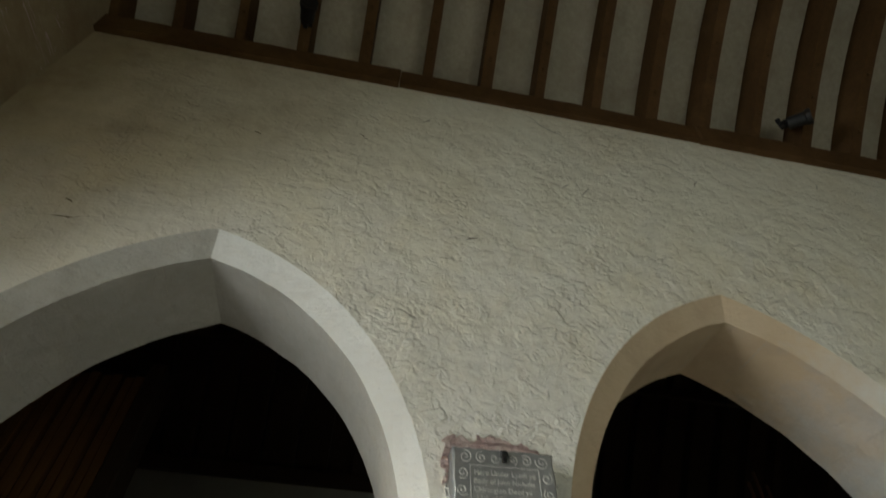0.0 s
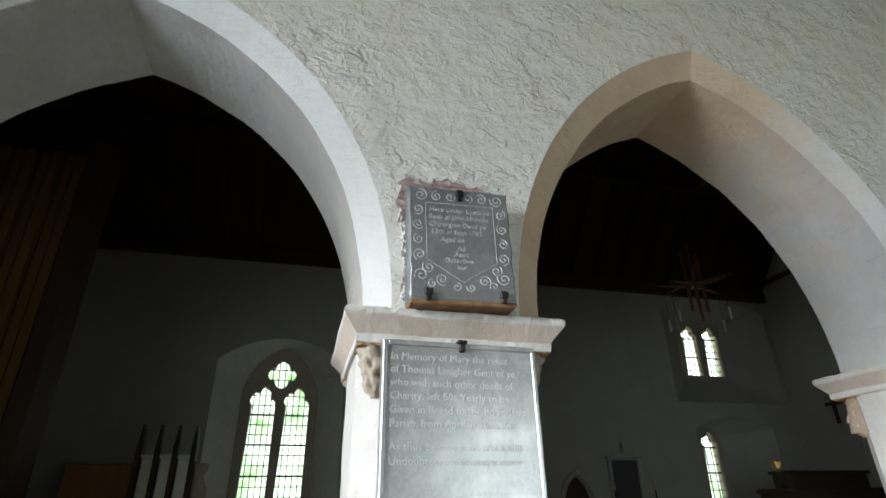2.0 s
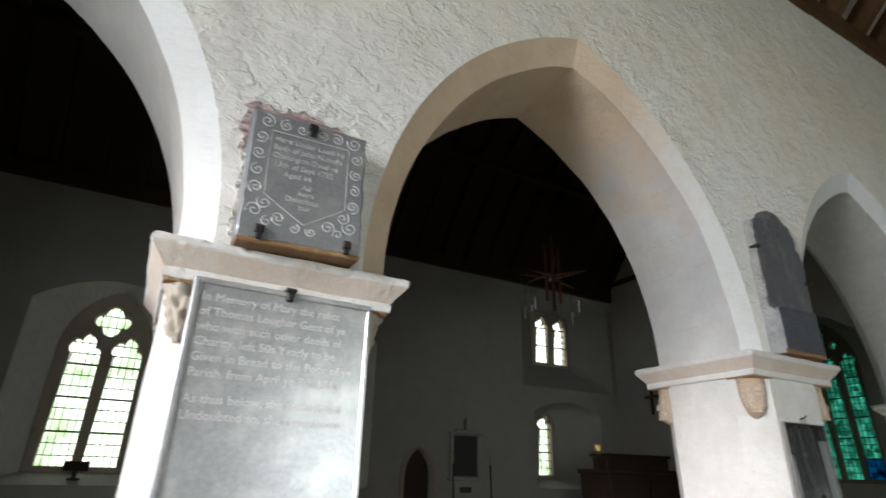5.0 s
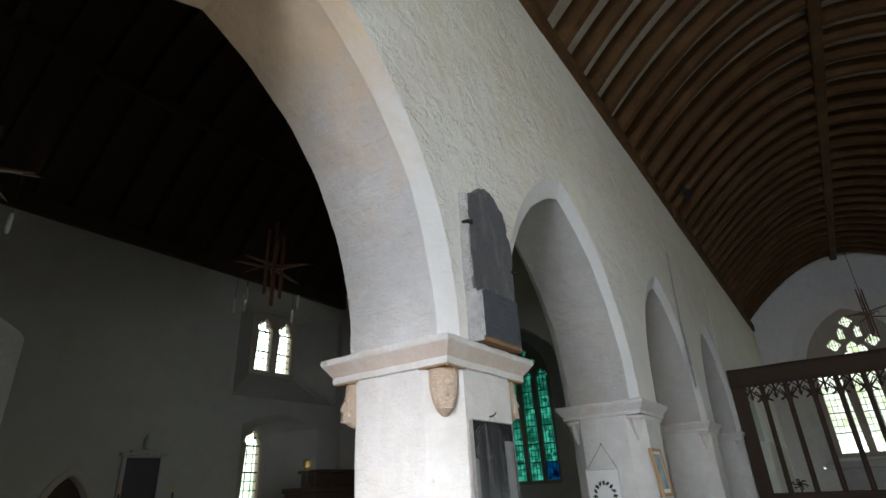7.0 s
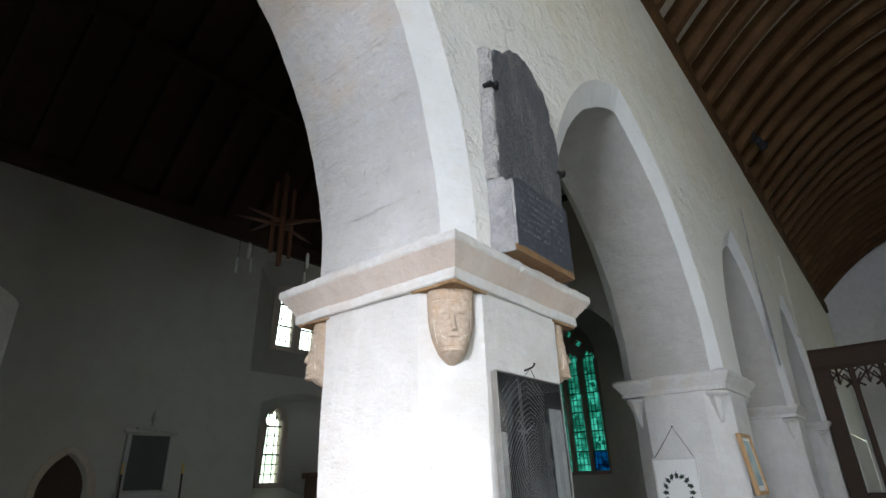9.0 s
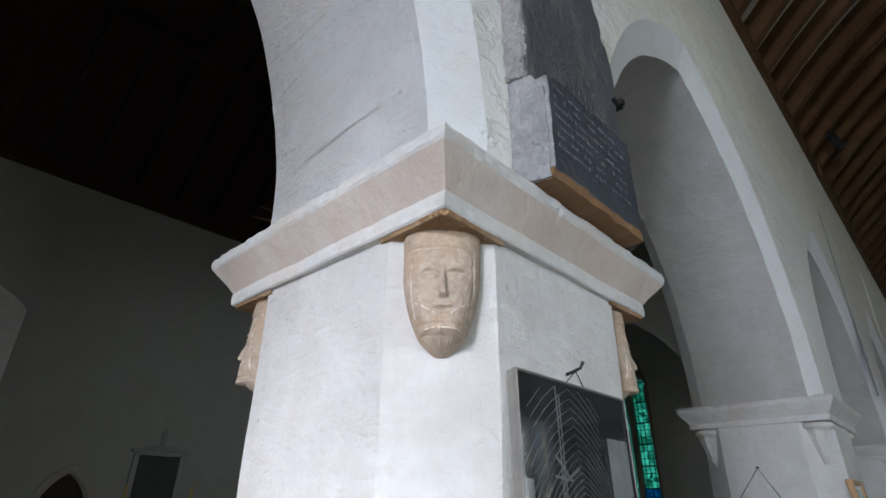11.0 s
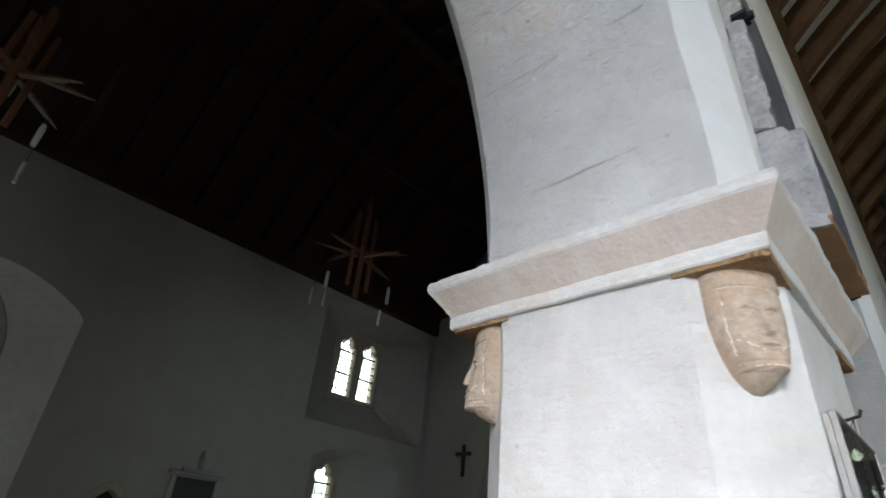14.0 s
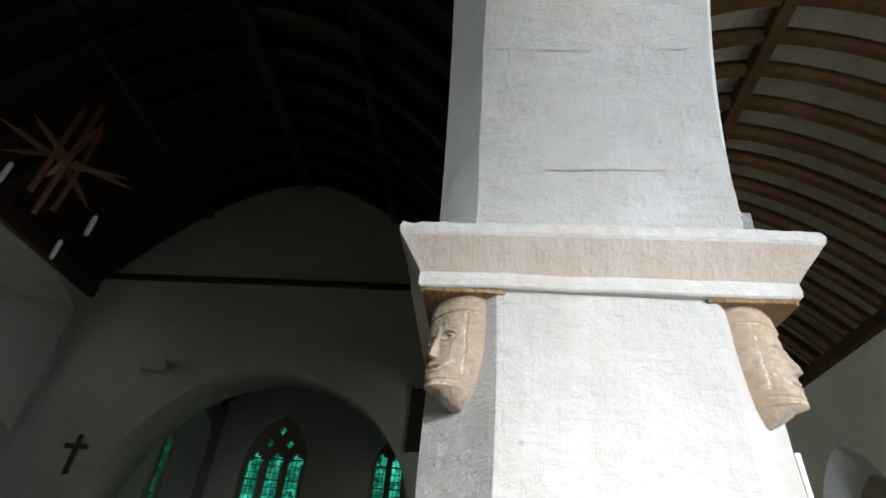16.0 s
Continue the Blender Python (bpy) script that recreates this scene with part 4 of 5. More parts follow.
def rough_patch(name, label, outline, at, material, lump, seed, parent, thick=0.012):
    """A low irregular patch of broken plaster or mortar."""
    r = random.Random(seed)
    bm = plate([ragged(outline, r, lump, 0.02)], thick)
    bmesh.ops.triangulate(bm, faces=bm.faces)
    bmesh.ops.subdivide_edges(bm, edges=bm.edges, cuts=2, use_grid_fill=True)
    for v in bm.verts:
        if v.co.y < thick * 0.5:
            v.co.y += r.uniform(-0.5, 0.5) * thick
    ob = part(name, bm, material, parent, label, at)
    return ob


rough_patch("mortar_patch", "broken pinkish mortar above the plaque", [(-2.935, 2.70), (-2.920, 2.80), (-2.820, 2.775), (-2.720, 2.80), (-2.640, 2.775), (-2.560, 2.785), (-2.480, 2.75), (-2.460, 2.68), (-2.660, 2.66), (-2.890, 2.64), (-2.920, 2.56)],
            pose(0, W_S - 0.012, 0), "pink_mortar", 0.016, 5, arcade, 0.016)
rough_patch("mortar_patch", "", [(-2.915, 2.20), (-2.890, 2.20), (-2.890, 2.66), (-2.920, 2.60), (-2.908, 2.42)], pose(0, W_S - 0.01, 0), "whitewashed", 0.008, 6, arcade, 0.015)

# ---- broken slate memorial on the second pier ----
M["mortar_grey"] = surface("grey_mortar", (0.42, 0.41, 0.40), (0.26, 0.25, 0.24), (0.56, 0.55, 0.53), 30, 9, 0.8, 0.95, 0.9, 0.012)
M["mortar_pale"] = surface("pale_crumbling_mortar", (0.60, 0.58, 0.55), (0.36, 0.34, 0.32), (0.30, 0.28, 0.26), 45, 12, 0.7, 0.95, 1.0, 0.012, worn=0.8)
mem = thing("broken_memorial", "dark broken slate memorial in two pieces standing on the abacus", "memorial", pose(0, -0.03, 0))
up = [(0.285, 2.17), (0.285, 2.75), (0.290, 3.02), (0.32, 3.075), (0.40, 3.10), (0.44, 3.16), (0.52, 3.19), (0.60, 3.17), (0.655, 3.13), (0.665, 3.11), (0.715, 3.10), (0.745, 3.03), (0.75, 2.95), (0.78, 2.90), (0.79, 2.80), (0.765, 2.45), (0.745, 2.17)]
part("upper_piece", plate([ragged(up, rnd, 0.008, 0.018)], 0.05, 0.004), "dark_slate", mem, at=pose(0, -0.05, 0))
part("lower_piece", plate([ragged([(0.292, 2.184), (0.292, 2.43), (0.33, 2.45), (0.70, 2.46), (0.70, 2.184)], rnd, 0.003, 0.02)], 0.045, 0.004), ("blue_slate", "mortar_grey"), mem, "lettered blue-black slate panel", pose(0, -0.096, 0))
bm = bmesh.new()
loops = []
for k in range(25):
    x = 0.286 + 0.417 * k / 24
    w = [0.006 * noise.noise(Vector((x * 22, q, 3.3))) for q in range(3)]
    loops.append([(x, -0.004, 2.156), (x, -0.094 + w[0], 2.160 + w[1] * 0.5), (x, -0.096 + w[2], 2.182), (x, -0.004, 2.182)])
part("batten", add_loft(bm, loops), "raw_wood", mem, "rough orange-brown wooden batten")
for f in bpy.data.objects["lower_piece"].data.polygons:
    f.material_index = 1 if f.normal.x < -0.5 else 0


def mortar_fill(name, x0, x1, depth, z0, z1, amp, seed):
    """A crumbling vertical fillet of mortar against the edge of a slab; depth(z) is how far it stands out."""
    loops, nz, across = [], int((z1 - z0) / 0.009), 9
    for j in range(nz + 1):
        z = z0 + (z1 - z0) * j / nz
        d = depth(z)
        ring = [(x1, 0.0), *[(x0 + 0.012 * (k / across) ** 3, -d * k / across) for k in range(across + 1)], *[(x0 + 0.012 + (x1 - x0 - 0.012) * k / 4, -d) for k in range(1, 5)]]
        out = []
        for i, (x, y) in enumerate(ring):
            p = Vector((x, y, z))
            if 0 < i < len(ring) - 1:
                q = p + Vector((seed, 0, 0))
                p += amp * (noise.noise_vector(q * 24) + 0.6 * noise.noise_vector(q * 60) + 0.35 * noise.noise_vector(q * 120))
                p.y = min(p.y, -0.001)
            out.append(p)
        loops.append(out)
    return add_loft(bmesh.new(), loops)


part("side_mortar", mortar_fill("side_mortar", 0.270, 0.291, lambda z: 0.088 - 0.03 * max(0.0, (z - 2.40) / 0.05), 2.158, 2.45, 0.004, 5.0), "mortar_grey", mem, "grey mortar on the side of the slate")
part("mortar", mortar_fill("mortar", 0.258, 0.288, lambda z: 0.047, 2.452, 3.06, 0.009, 1.0), "mortar_pale", mem, "ragged crumbling pale mortar along the edge")
bm = bmesh.new()
for row in range(7):
    x = 0.315
    while x < 0.66:
        w = rnd.uniform(0.003, 0.016)
        if rnd.random() > 0.25:
            add_box(bm, (x, -0.0968, 2.416 - row * 0.028), (x + w, -0.0955, 2.424 - row * 0.028 + rnd.uniform(-0.004, 0.004)))
        x += w + rnd.uniform(0.003, 0.012)
tagged(part("lettering", bm, "worn_letter", mem), "worn unreadable cut lettering", kind="stuff")
for x, z in ((0.275, 2.86), (0.785, 2.69), (0.71, 2.17)):
    part("hook", add_box(box((x - 0.03, -0.062, z - 0.006), (x + 0.03, -0.02, z + 0.008), 0.003), (x - 0.008, -0.075, z - 0.01), (x + 0.012, -0.05, z + 0.012), 0.003), "iron", mem, "black iron hook")

# ---- carved corbels under the abaci ----


def head_mesh(seed):
    """A long stylised stone face that leans outward from the chamfer, tapering below the chin."""
    nu, nv = 96, 150
    bm = bmesh.new()
    grid = []
    H = 0.252
    g = lambda a, b: math.exp(-(a / b) ** 2)
    rim = lambda v: 0.84 - 0.06 * v - 0.62 * max(0, v - 0.52)
    for j in range(nv + 1):
        v = j / nv
        row = []
        w = 0.0765 - 0.005 * v
        if v > 0.30:
            w *= max(0.0, 1 - ((v - 0.30) / 0.715) ** 1.9) ** 0.72
        w = max(w, 0.006)
        D = 0.056 + 0.034 * v
        if v > 0.81:
            D *= 0.68 * max(0.03, 1 - ((v - 0.81) / 0.19) ** 1.6)
        face = 1 / (1 + math.exp(-(0.80 - v) * 90))
        for i in range(nu + 1):
            u = 2 * i / nu - 1
            x = u * w / 0.07
            d = D * max(0.0, 1 - abs(u) ** 2.6) ** 0.5
            nose = (1 / (1 + math.exp((v - 0.570) * 220))) * (1 / (1 + math.exp((0.33 - v) * 45)))
            nb = 0.062 + 0.30 * max(0, v - 0.40)
            d += face * (0.005 + 0.045 * max(0, v - 0.30)) * nose / (1 + (abs(x) / nb) ** 5)
            for s in (-1, 1):
                e, f = x - s * 0.345, v - 0.392
                q = math.hypot(e / 0.185, f / 0.024)
                d -= 0.0085 * g(e, 0.25) * g(f, 0.042)
                d += 0.0065 * g(q - 1, 0.18) + 0.005 * max(0.0, 1 - q * q) - 0.005 * g(math.hypot(e / 0.05, f / 0.010), 0.8)
                d += 0.0065 * g(e - s * 0.02, 0.22) * g(f + 0.058 - 0.35 * e * e, 0.010)
                d -= 0.0035 * g(x - s * rim(v), 0.030) * (1 if 0.17 < v < 0.70 else 0)
            d -= 0.011 * (1 / (1 + (abs(x) / 0.22) ** 6)) * g(v - 0.652, 0.007)
            d += 0.0045 * g(x, 0.20) * (g(v - 0.630, 0.010) + g(v - 0.680, 0.012))
            d += 0.0035 * (v < 0.150) * (abs(u) < 0.97)
            d -= 0.004 * g(v - 0.155, 0.005) * (abs(u) < 0.95)
            d -= 0.005 * g(v - 0.762 + 0.02 * x * x, 0.006) * (abs(u) < 0.9)
            d += 0.0022 * noise.noise(Vector((u * 8 + seed, v * 15, 0.3))) + 0.0013 * noise.noise(Vector((u * 34 + seed, v * 55, 0.7)))
            row.append(bm.verts.new((u * w, -max(d, -0.01), -v * H + 0.30 * H * max(0.0, v - 0.81))))
        grid.append(row)
    for j, (a, b) in enumerate(zip(grid, grid[1:])):
        for i in range(nu):
            f = bm.faces.new((a[i], a[i + 1], b[i + 1], b[i]))
            v, x = (j + 0.5) / nv, (a[i].co.x + a[i + 1].co.x) / 0.14
            wob = 0.006 * noise.noise(Vector((x * 4, v * 6, seed)))
            ax = abs(x + wob * 3)
            line = abs(v - 0.163 + wob) < 0.0042 and ax < 0.85 or abs(ax - rim(v)) < 0.0115 and 0.27 < v < 0.70
            line = line or abs(v - 0.656) < 0.0055 and ax < 0.17 or abs(v - 0.690 + 0.20 * (ax - 0.2) + wob) < 0.0045 and 0.2 < ax < 0.70
            line = line or abs(v - 0.797 + wob) < 0.004 and ax < 0.45
            f.material_index = 1 if line and noise.noise(Vector((x * 9, v * 16, seed))) > -0.12 else 0
    bm.faces.new(grid[0][::-1])
    return add_cap(bm)


def add_cap(bm):
    """The brown underside of the corner above a corbel."""
    tri = [(-0.128, 0.004), (0.128, 0.004), (0.008, -0.124), (-0.008, -0.124)]
    old = set(bm.faces)
    add_loft(bm, [[(x * k, y * k, z) for x, y in tri] for k, z in ((0.97, -0.003), (1, 0.007))])
    for f in bm.faces:
        if f not in old:
            f.material_index = 2
    return bm


def scallop_mesh():
    """A tapering fluted corbel."""
    bm = bmesh.new()
    n, loops = 40, []
    for z, r in ((0.0, 0.085), (-0.03, 0.085), (-0.034, 0.072), (-0.06, 0.070), (-0.12, 0.052), (-0.19, 0.026), (-0.225, 0.012)):
        lp = []
        for k in range(n + 1):
            a = math.pi * k / n
            f = 1 - (0.12 * abs(math.sin(4.5 * a)) if -0.2 < z < -0.032 else 0)
            lp.append((-r * math.cos(a) * f, -r * 1.1 * math.sin(a) * f, z))
        loops.append(lp)
    add_loft(bm, loops)
    return bm


def foliage_mesh(seed):
    """A worn corbel of knobbly leaves."""
    bm = bmesh.new()
    n, loops = 30, []
    for j in range(19):
        v = j / 18
        r = 0.075 * (1 - 0.55 * v) * (1 if v < 0.9 else 0.6)
        lp = []
        for k in range(n + 1):
            a = math.pi * k / n
            f = 1 + 0.22 * noise.noise(Vector((math.cos(a) * 3.3 + seed, math.sin(a) * 3.3, v * 7))) + 0.12 * math.sin(a * 7) * math.sin(v * 14)
            lp.append((-r * math.cos(a) * f, -r * 1.2 * math.sin(a) * f, -0.19 * v))
        loops.append(lp)
    add_loft(bm, loops)
    return add_cap(bm)


CORNERS = {"sw": (-1, -1, -45), "se": (1, -1, 45), "ne": (1, 1, 135), "nw": (-1, 1, -135)}


def corbel(pier_x, corner, me, label, group):
    sx, sy, a = CORNERS[corner]
    ob = new("carved_corbel", me)
    ob.matrix_basis = pose(pier_x + sx * 0.312, 0.361 + sy * 0.298, 2.012, 0, 0, a)
    smooth(tagged(ob, label, "corbel", group))
    for f in me.polygons:
        if f.material_index == 2:
            f.use_smooth = False
    return ob


heads = [mesh_of(head_mesh(k), "carved_corbel", "sandstone", "pale_stone", "stained_stone") for k in (1, 4)]
for cn, k in (("sw", 0), ("nw", 1), ("se", 0), ("ne", 1)):
    corbel(PIERS[1], cn, heads[k], "carved brown sandstone face corbel under the abacus", "face corbels of the pier")
leaf = mesh_of(foliage_mesh(2), "carved_corbel", "window_stone", "window_stone", "stained_stone")
for cn in CORNERS:
    corbel(PIERS[0], cn, leaf, "worn carved foliage corbel under the abacus", "foliage corbels of the pier")
fan = mesh_of(scallop_mesh(), "carved_corbel", "whitewashed")
for px in PIERS[2:]:
    for cn in CORNERS:
        corbel(px, cn, fan, "whitewashed fluted corbel tapering to a point", "fluted corbels of the arcade")

# ---- framed things on the piers ----
M["frame_edge"] = surface("worn_grey_metal", (0.30, 0.29, 0.27), (0.16, 0.15, 0.14), (0.42, 0.36, 0.28), 60, 9, 0.6, 0.45, 0.2, 0.001, metal=0.6)
m_, n_, l_, p_ = mat("photo_glass")
tr_, gl_, mx_, fr_ = n_.new("ShaderNodeBsdfTransparent"), n_.new("ShaderNodeBsdfGlossy"), n_.new("ShaderNodeMixShader"), n_.new("ShaderNodeFresnel")
fr_.inputs["IOR"].default_value, gl_.inputs["Roughness"].default_value = 1.5, 0.01
l_.new(fr_.outputs[0], mx_.inputs[0])
l_.new(tr_.outputs[0], mx_.inputs[1])
l_.new(gl_.outputs[0], mx_.inputs[2])
l_.new(mx_.outputs[0], n_["Material Output"].inputs["Surface"])
M["photo_glass"] = m_
M["photo_black"] = surface("photo_black", (0.06, 0.06, 0.061), (0.03, 0.03, 0.031), (0.12, 0.12, 0.12), 12, 6, 0.6, 0.12, 0.02, 0.001)
M["photo_grey"] = surface("photo_grey", (0.42, 0.42, 0.42), (0.28, 0.28, 0.28), (0.5, 0.5, 0.5), 20, 6, 0.6, 0.15, 0.02, 0.001)
M["photo_rib"] = surface("photo_rib_grey", (0.62, 0.62, 0.62), (0.40, 0.40, 0.40), (0.70, 0.70, 0.70), 20, 6, 0.6, 0.15, 0.02, 0.001)
M["photo_white"] = surface("photo_white", (0.80, 0.80, 0.80), (0.70, 0.70, 0.70), (0.75, 0.75, 0.75), 20, 6, 0.4, 0.15, 0.02, 0.001)
pic = thing("picture_frame", "glazed black and white photograph in a thin frame", "picture", pose(0.447, -0.018, 1.45, -1.0, 0, 0))
part("backing", box((-0.207, -0.018, -0.312), (0.207, -0.002, 0.312), 0.002), "frame_edge", pic, "thin worn backing board")
part("print", box((-0.204, -0.021, -0.309), (0.204, -0.0185, 0.309)), "photo_black", pic, "dark glossy photograph")
bm = bmesh.new()
for k in range(46):
    # pointed rib arches of the vault, one behind another down to the far end
    s = 0.957 ** k
    cx, cz = 0.035 - 0.075 * s, -0.13 + 0.47 * s
    for side in (-1, 1):
        r = (0.30 if side < 0 else 0.26) * s
        pts = [(cx + side * r * math.sin(a), cz - r * 1.25 * (1 - math.cos(a)) - 0.35 * r * math.sin(a)) for a in (1.45 * i / 9 for i in range(10))]
        for p, q in zip(pts, pts[1:]):
            d = Vector((q[0] - p[0], 0, q[1] - p[1]))
            if min(p[0], q[0]) > -0.198 and max(p[0], q[0]) < 0.10 and max(p[1], q[1]) < 0.303 and min(p[1], q[1]) > -0.30:
                t = 0.0014 * s + 0.0003
                add_box(bm, (0, -0.0003, -t), (d.length, 0.0003, t), 0, 1, Matrix.Translation((p[0], -0.0214, p[1])) @ d.to_track_quat("X", "Y").to_matrix().to_4x4())
part("ribs", bm, "photo_rib", pic, "pale curved ribs in the photograph")
bm = bmesh.new()
add_box(bm, (-0.2, -0.0224, -0.305), (-0.172, -0.0214, 0.13))
part("photo_pillar", bm, "photo_grey", pic, "grey wall in the photograph")
bm = bmesh.new()
for x0, z0, z1 in ((-0.082, 0.03, 0.30), (-0.072, -0.01, 0.285), (-0.055, -0.03, 0.10)):
    add_box(bm, (x0, -0.0230, z0), (x0 + 0.004, -0.0220, z1))
for x, z, a in ((-0.10, 0.155, 40), (-0.10, 0.135, 5), (-0.07, 0.14, -25)):
    add_box(bm, (-0.028, -0.0006, -0.0025), (0.032, 0.0006, 0.0025), 0, 1, pose(x + 0.02, -0.0233, z, 0, a, 0))
part("photo_hanging", bm, "photo_grey", pic, "pale hanging lamp in the photograph")
part("photo_wall", box((0.105, -0.0226, -0.3), (0.195, -0.0214, 0.22)), "photo_grey", pic, "grey wall in the photograph")
bm = bmesh.new()
for a, b in (((-0.209, -0.316), (-0.204, 0.314)), ((0.204, -0.316), (0.209, 0.314)), ((-0.204, 0.309), (0.204, 0.314)), ((-0.204, -0.316), (0.204, -0.309))):
    add_box(bm, (a[0], -0.0262, a[1]), (b[0], -0.014, b[1]), 0.0012)
part("frame", bm, "frame_edge", pic, "narrow worn metal edging")
bm = bmesh.new()
bm.faces.new([bm.verts.new((x, -0.0245, z)) for x, z in ((-0.2035, -0.3085), (0.2035, -0.3085), (0.2035, 0.3085), (-0.2035, 0.3085))])
pane = new("glass", bpy.data.meshes.new("glass"))
bm.to_mesh(pane.data)
bm.free()
pane.data.materials.append(M["photo_glass"])
pane.parent = pic
tagged(pane, "clear reflecting glass")
for z in (-0.05, -0.25):
    part("clip", box((-0.211, -0.028, z - 0.012), (-0.203, -0.010, z + 0.012), 0.001), "frame_edge", pic)
nail = tagged(part("nail", tube([(0.452, 0.0, 1.788), (0.448, -0.03, 1.792), (0.447, -0.05, 1.797), (0.452, -0.055, 1.81)], 0.0035), "iron"), "bent iron nail in the pier", "nail")
part("wire", tube([(0.40, -0.03, 1.752), (0.448, -0.038, 1.793), (0.50, -0.03, 1.752)], 0.0012, 5), "iron", nail)

wp = thing("wreath_panel", "white panel with a dark leaf wreath hung on a cord", "picture", pose(3.285, 0.43, 1.30, 0, 0, 0))
part("board", box((-0.022, -0.155, -0.25), (-0.004, 0.155, 0.25), 0.003), "paper", wp)
bm = bmesh.new()
for a, b in (((-0.165, -0.26), (-0.15, 0.26)), ((0.15, -0.26), (0.165, 0.26)), ((-0.15, 0.245), (0.15, 0.26)), ((-0.15, -0.26), (0.15, -0.245))):
    add_box(bm, (-0.028, a[0], a[1]), (0.0, b[0], b[1]), 0.003)
part("frame", bm, "whitewashed", wp)
leafm = bmesh.new()
add_loft(leafm, [[(-0.003, 0.02 * math.cos(a) * (1 + 0.5 * math.cos(a * 5)), 0.013 * math.sin(a) * (1 + 0.4 * math.cos(a * 5))) for a in (6.28318 * k / 20 for k in range(20))], [(0.002, 0.018 * math.cos(a), 0.011 * math.sin(a)) for a in (6.28318 * k / 20 for k in range(20))]])
leaf_me = mesh_of(leafm, "leaf", "foliage_print")
for k in range(16):
    a = 6.28318 * k / 16
    lf = new("leaf", leaf_me)
    lf.parent = wp
    lf.matrix_basis = pose(-0.024 - 0.001 * (k % 3), 0.095 * math.cos(a), 0.02 + 0.115 * math.sin(a), math.degrees(a) + 40 * (k % 2), 0, 0)
part("cord", tube([(-0.015, -0.15, 0.25), (-0.02, -0.03, 0.475), (-0.015, 0.15, 0.25)], 0.003, 5), "iron", wp, "thin dark hanging cord")
part("nail", lathe([(0.009, -0.004), (0.009, 0.004)], 8, (-0.02, -0.03, 0.478)), "iron", wp)

fp = thing("framed_picture", "small blue print in a light wood frame on the pier", "picture", pose(3.56, -0.02, 1.50, -6, 0, 0))
part("mount", box((-0.14, -0.018, -0.185), (0.14, -0.010, 0.185)), "paper", fp)
mp, np_, lp_, pp_ = mat("blue_print")
v_ = coords(np_, lp_)
lp_.new(mixed(np_, lp_, noisy(np_, lp_, v_, 7.0, 4, 0.5, 0.35, 0.65), (0.16, 0.26, 0.36), (0.42, 0.50, 0.52)), pp_.inputs["Base Color"])
pp_.inputs["Roughness"].default_value = 0.25
M["blue_print"] = mp
part("print", box((-0.115, -0.021, -0.15), (0.115, -0.018, 0.16)), "blue_print", fp, "pale blue landscape print")
bm = bmesh.new()
for a, b in (((-0.165, -0.21), (-0.138, 0.21)), ((0.138, -0.21), (0.165, 0.21)), ((-0.138, 0.183), (0.138, 0.21)), ((-0.138, -0.21), (0.138, -0.183))):
    add_box(bm, (a[0], -0.032, a[1]), (b[0], 0.0, b[1]), 0.005)
part("frame", bm, "frame_wood", fp)

# ---- rood screen across the nave ----
SX = 9.92
scr = thing("rood_screen", "dark carved oak rood screen with traceried heads below a heavy beam", "screen", pose(SX, 0, 0))
bm = bmesh.new()
loops = []
for k in range(30):
    y = -0.035 - 5.9 * k / 29
    w = 0.012 * noise.noise(Vector((y * 1.3, 0, 0)))
    loops.append([(x, y, z + w) for x, z in ((-0.13, 2.95), (-0.16, 3.02), (-0.15, 3.25), (-0.12, 3.31), (0.12, 3.31), (0.15, 3.25), (0.15, 3.05), (0.13, 2.99))])
part("beam", add_loft(bm, loops), "black_oak", scr, "heavy dark oak beam")
ys = [-0.55 - 0.40 * k for k in range(14)]
post_me = mesh_of(box((-0.045, -0.042, 1.06), (0.045, 0.042, 2.99), 0.016), "mullion", "black_oak")
for i, y in enumerate([-0.15] + ys):
    o = new("mullion", post_me)
    o.parent, o.location = scr, (0, y, 0)
part("post", box((-0.075, -0.27, FLOOR), (0.075, -0.035, 2.99), 0.012), "black_oak", scr, "stout end post")


def tracery_head(w):
    """Cusped tracery that fills the top of one bay."""
    bm = bmesh.new()
    for pts in ([(-w, -0.42), (-w * 0.8, -0.27), (0, -0.10), (w * 0.8, -0.27), (w, -0.42)], [(-w, -0.30), (-w * 0.45, -0.12), (0, -0.28), (w * 0.45, -0.12), (w, -0.30)],
                [(-w, -0.12), (-w * 0.5, -0.03), (0, -0.14), (w * 0.5, -0.03), (w, -0.12)], [(0, -0.28), (0, 0.0)], [(-w * 0.8, -0.27), (-w * 0.35, -0.33)], [(w * 0.8, -0.27), (w * 0.35, -0.33)]):
        t = tube([(0, y, z) for y, z in pts], 0.019, 6)
        me = bpy.data.meshes.new("t")
        t.to_mesh(me)
        t.free()
        bm.from_mesh(me)
        bpy.data.meshes.remove(me)
    return bm


tr_me = mesh_of(tracery_head(0.19), "tracery", "black_oak")
for y in [-0.35] + [a - 0.2 for a in ys[:-1]]:
    o = new("tracery", tr_me)
    o.parent, o.location = scr, (0, y, 2.995)
part("rail", box((-0.06, -5.9, 1.0), (0.06, -0.27, 1.1), 0.012), "black_oak", scr)
part("dado", box((-0.025, -5.9, FLOOR), (0.025, -0.27, 1.0), 0.004), "black_oak", scr, "dark boarded lower panels")
orn = thing("wrought_iron_ornament", "small black iron openwork ornament on the screen", "ornament", pose(SX - 0.06, -0.72, 1.10))
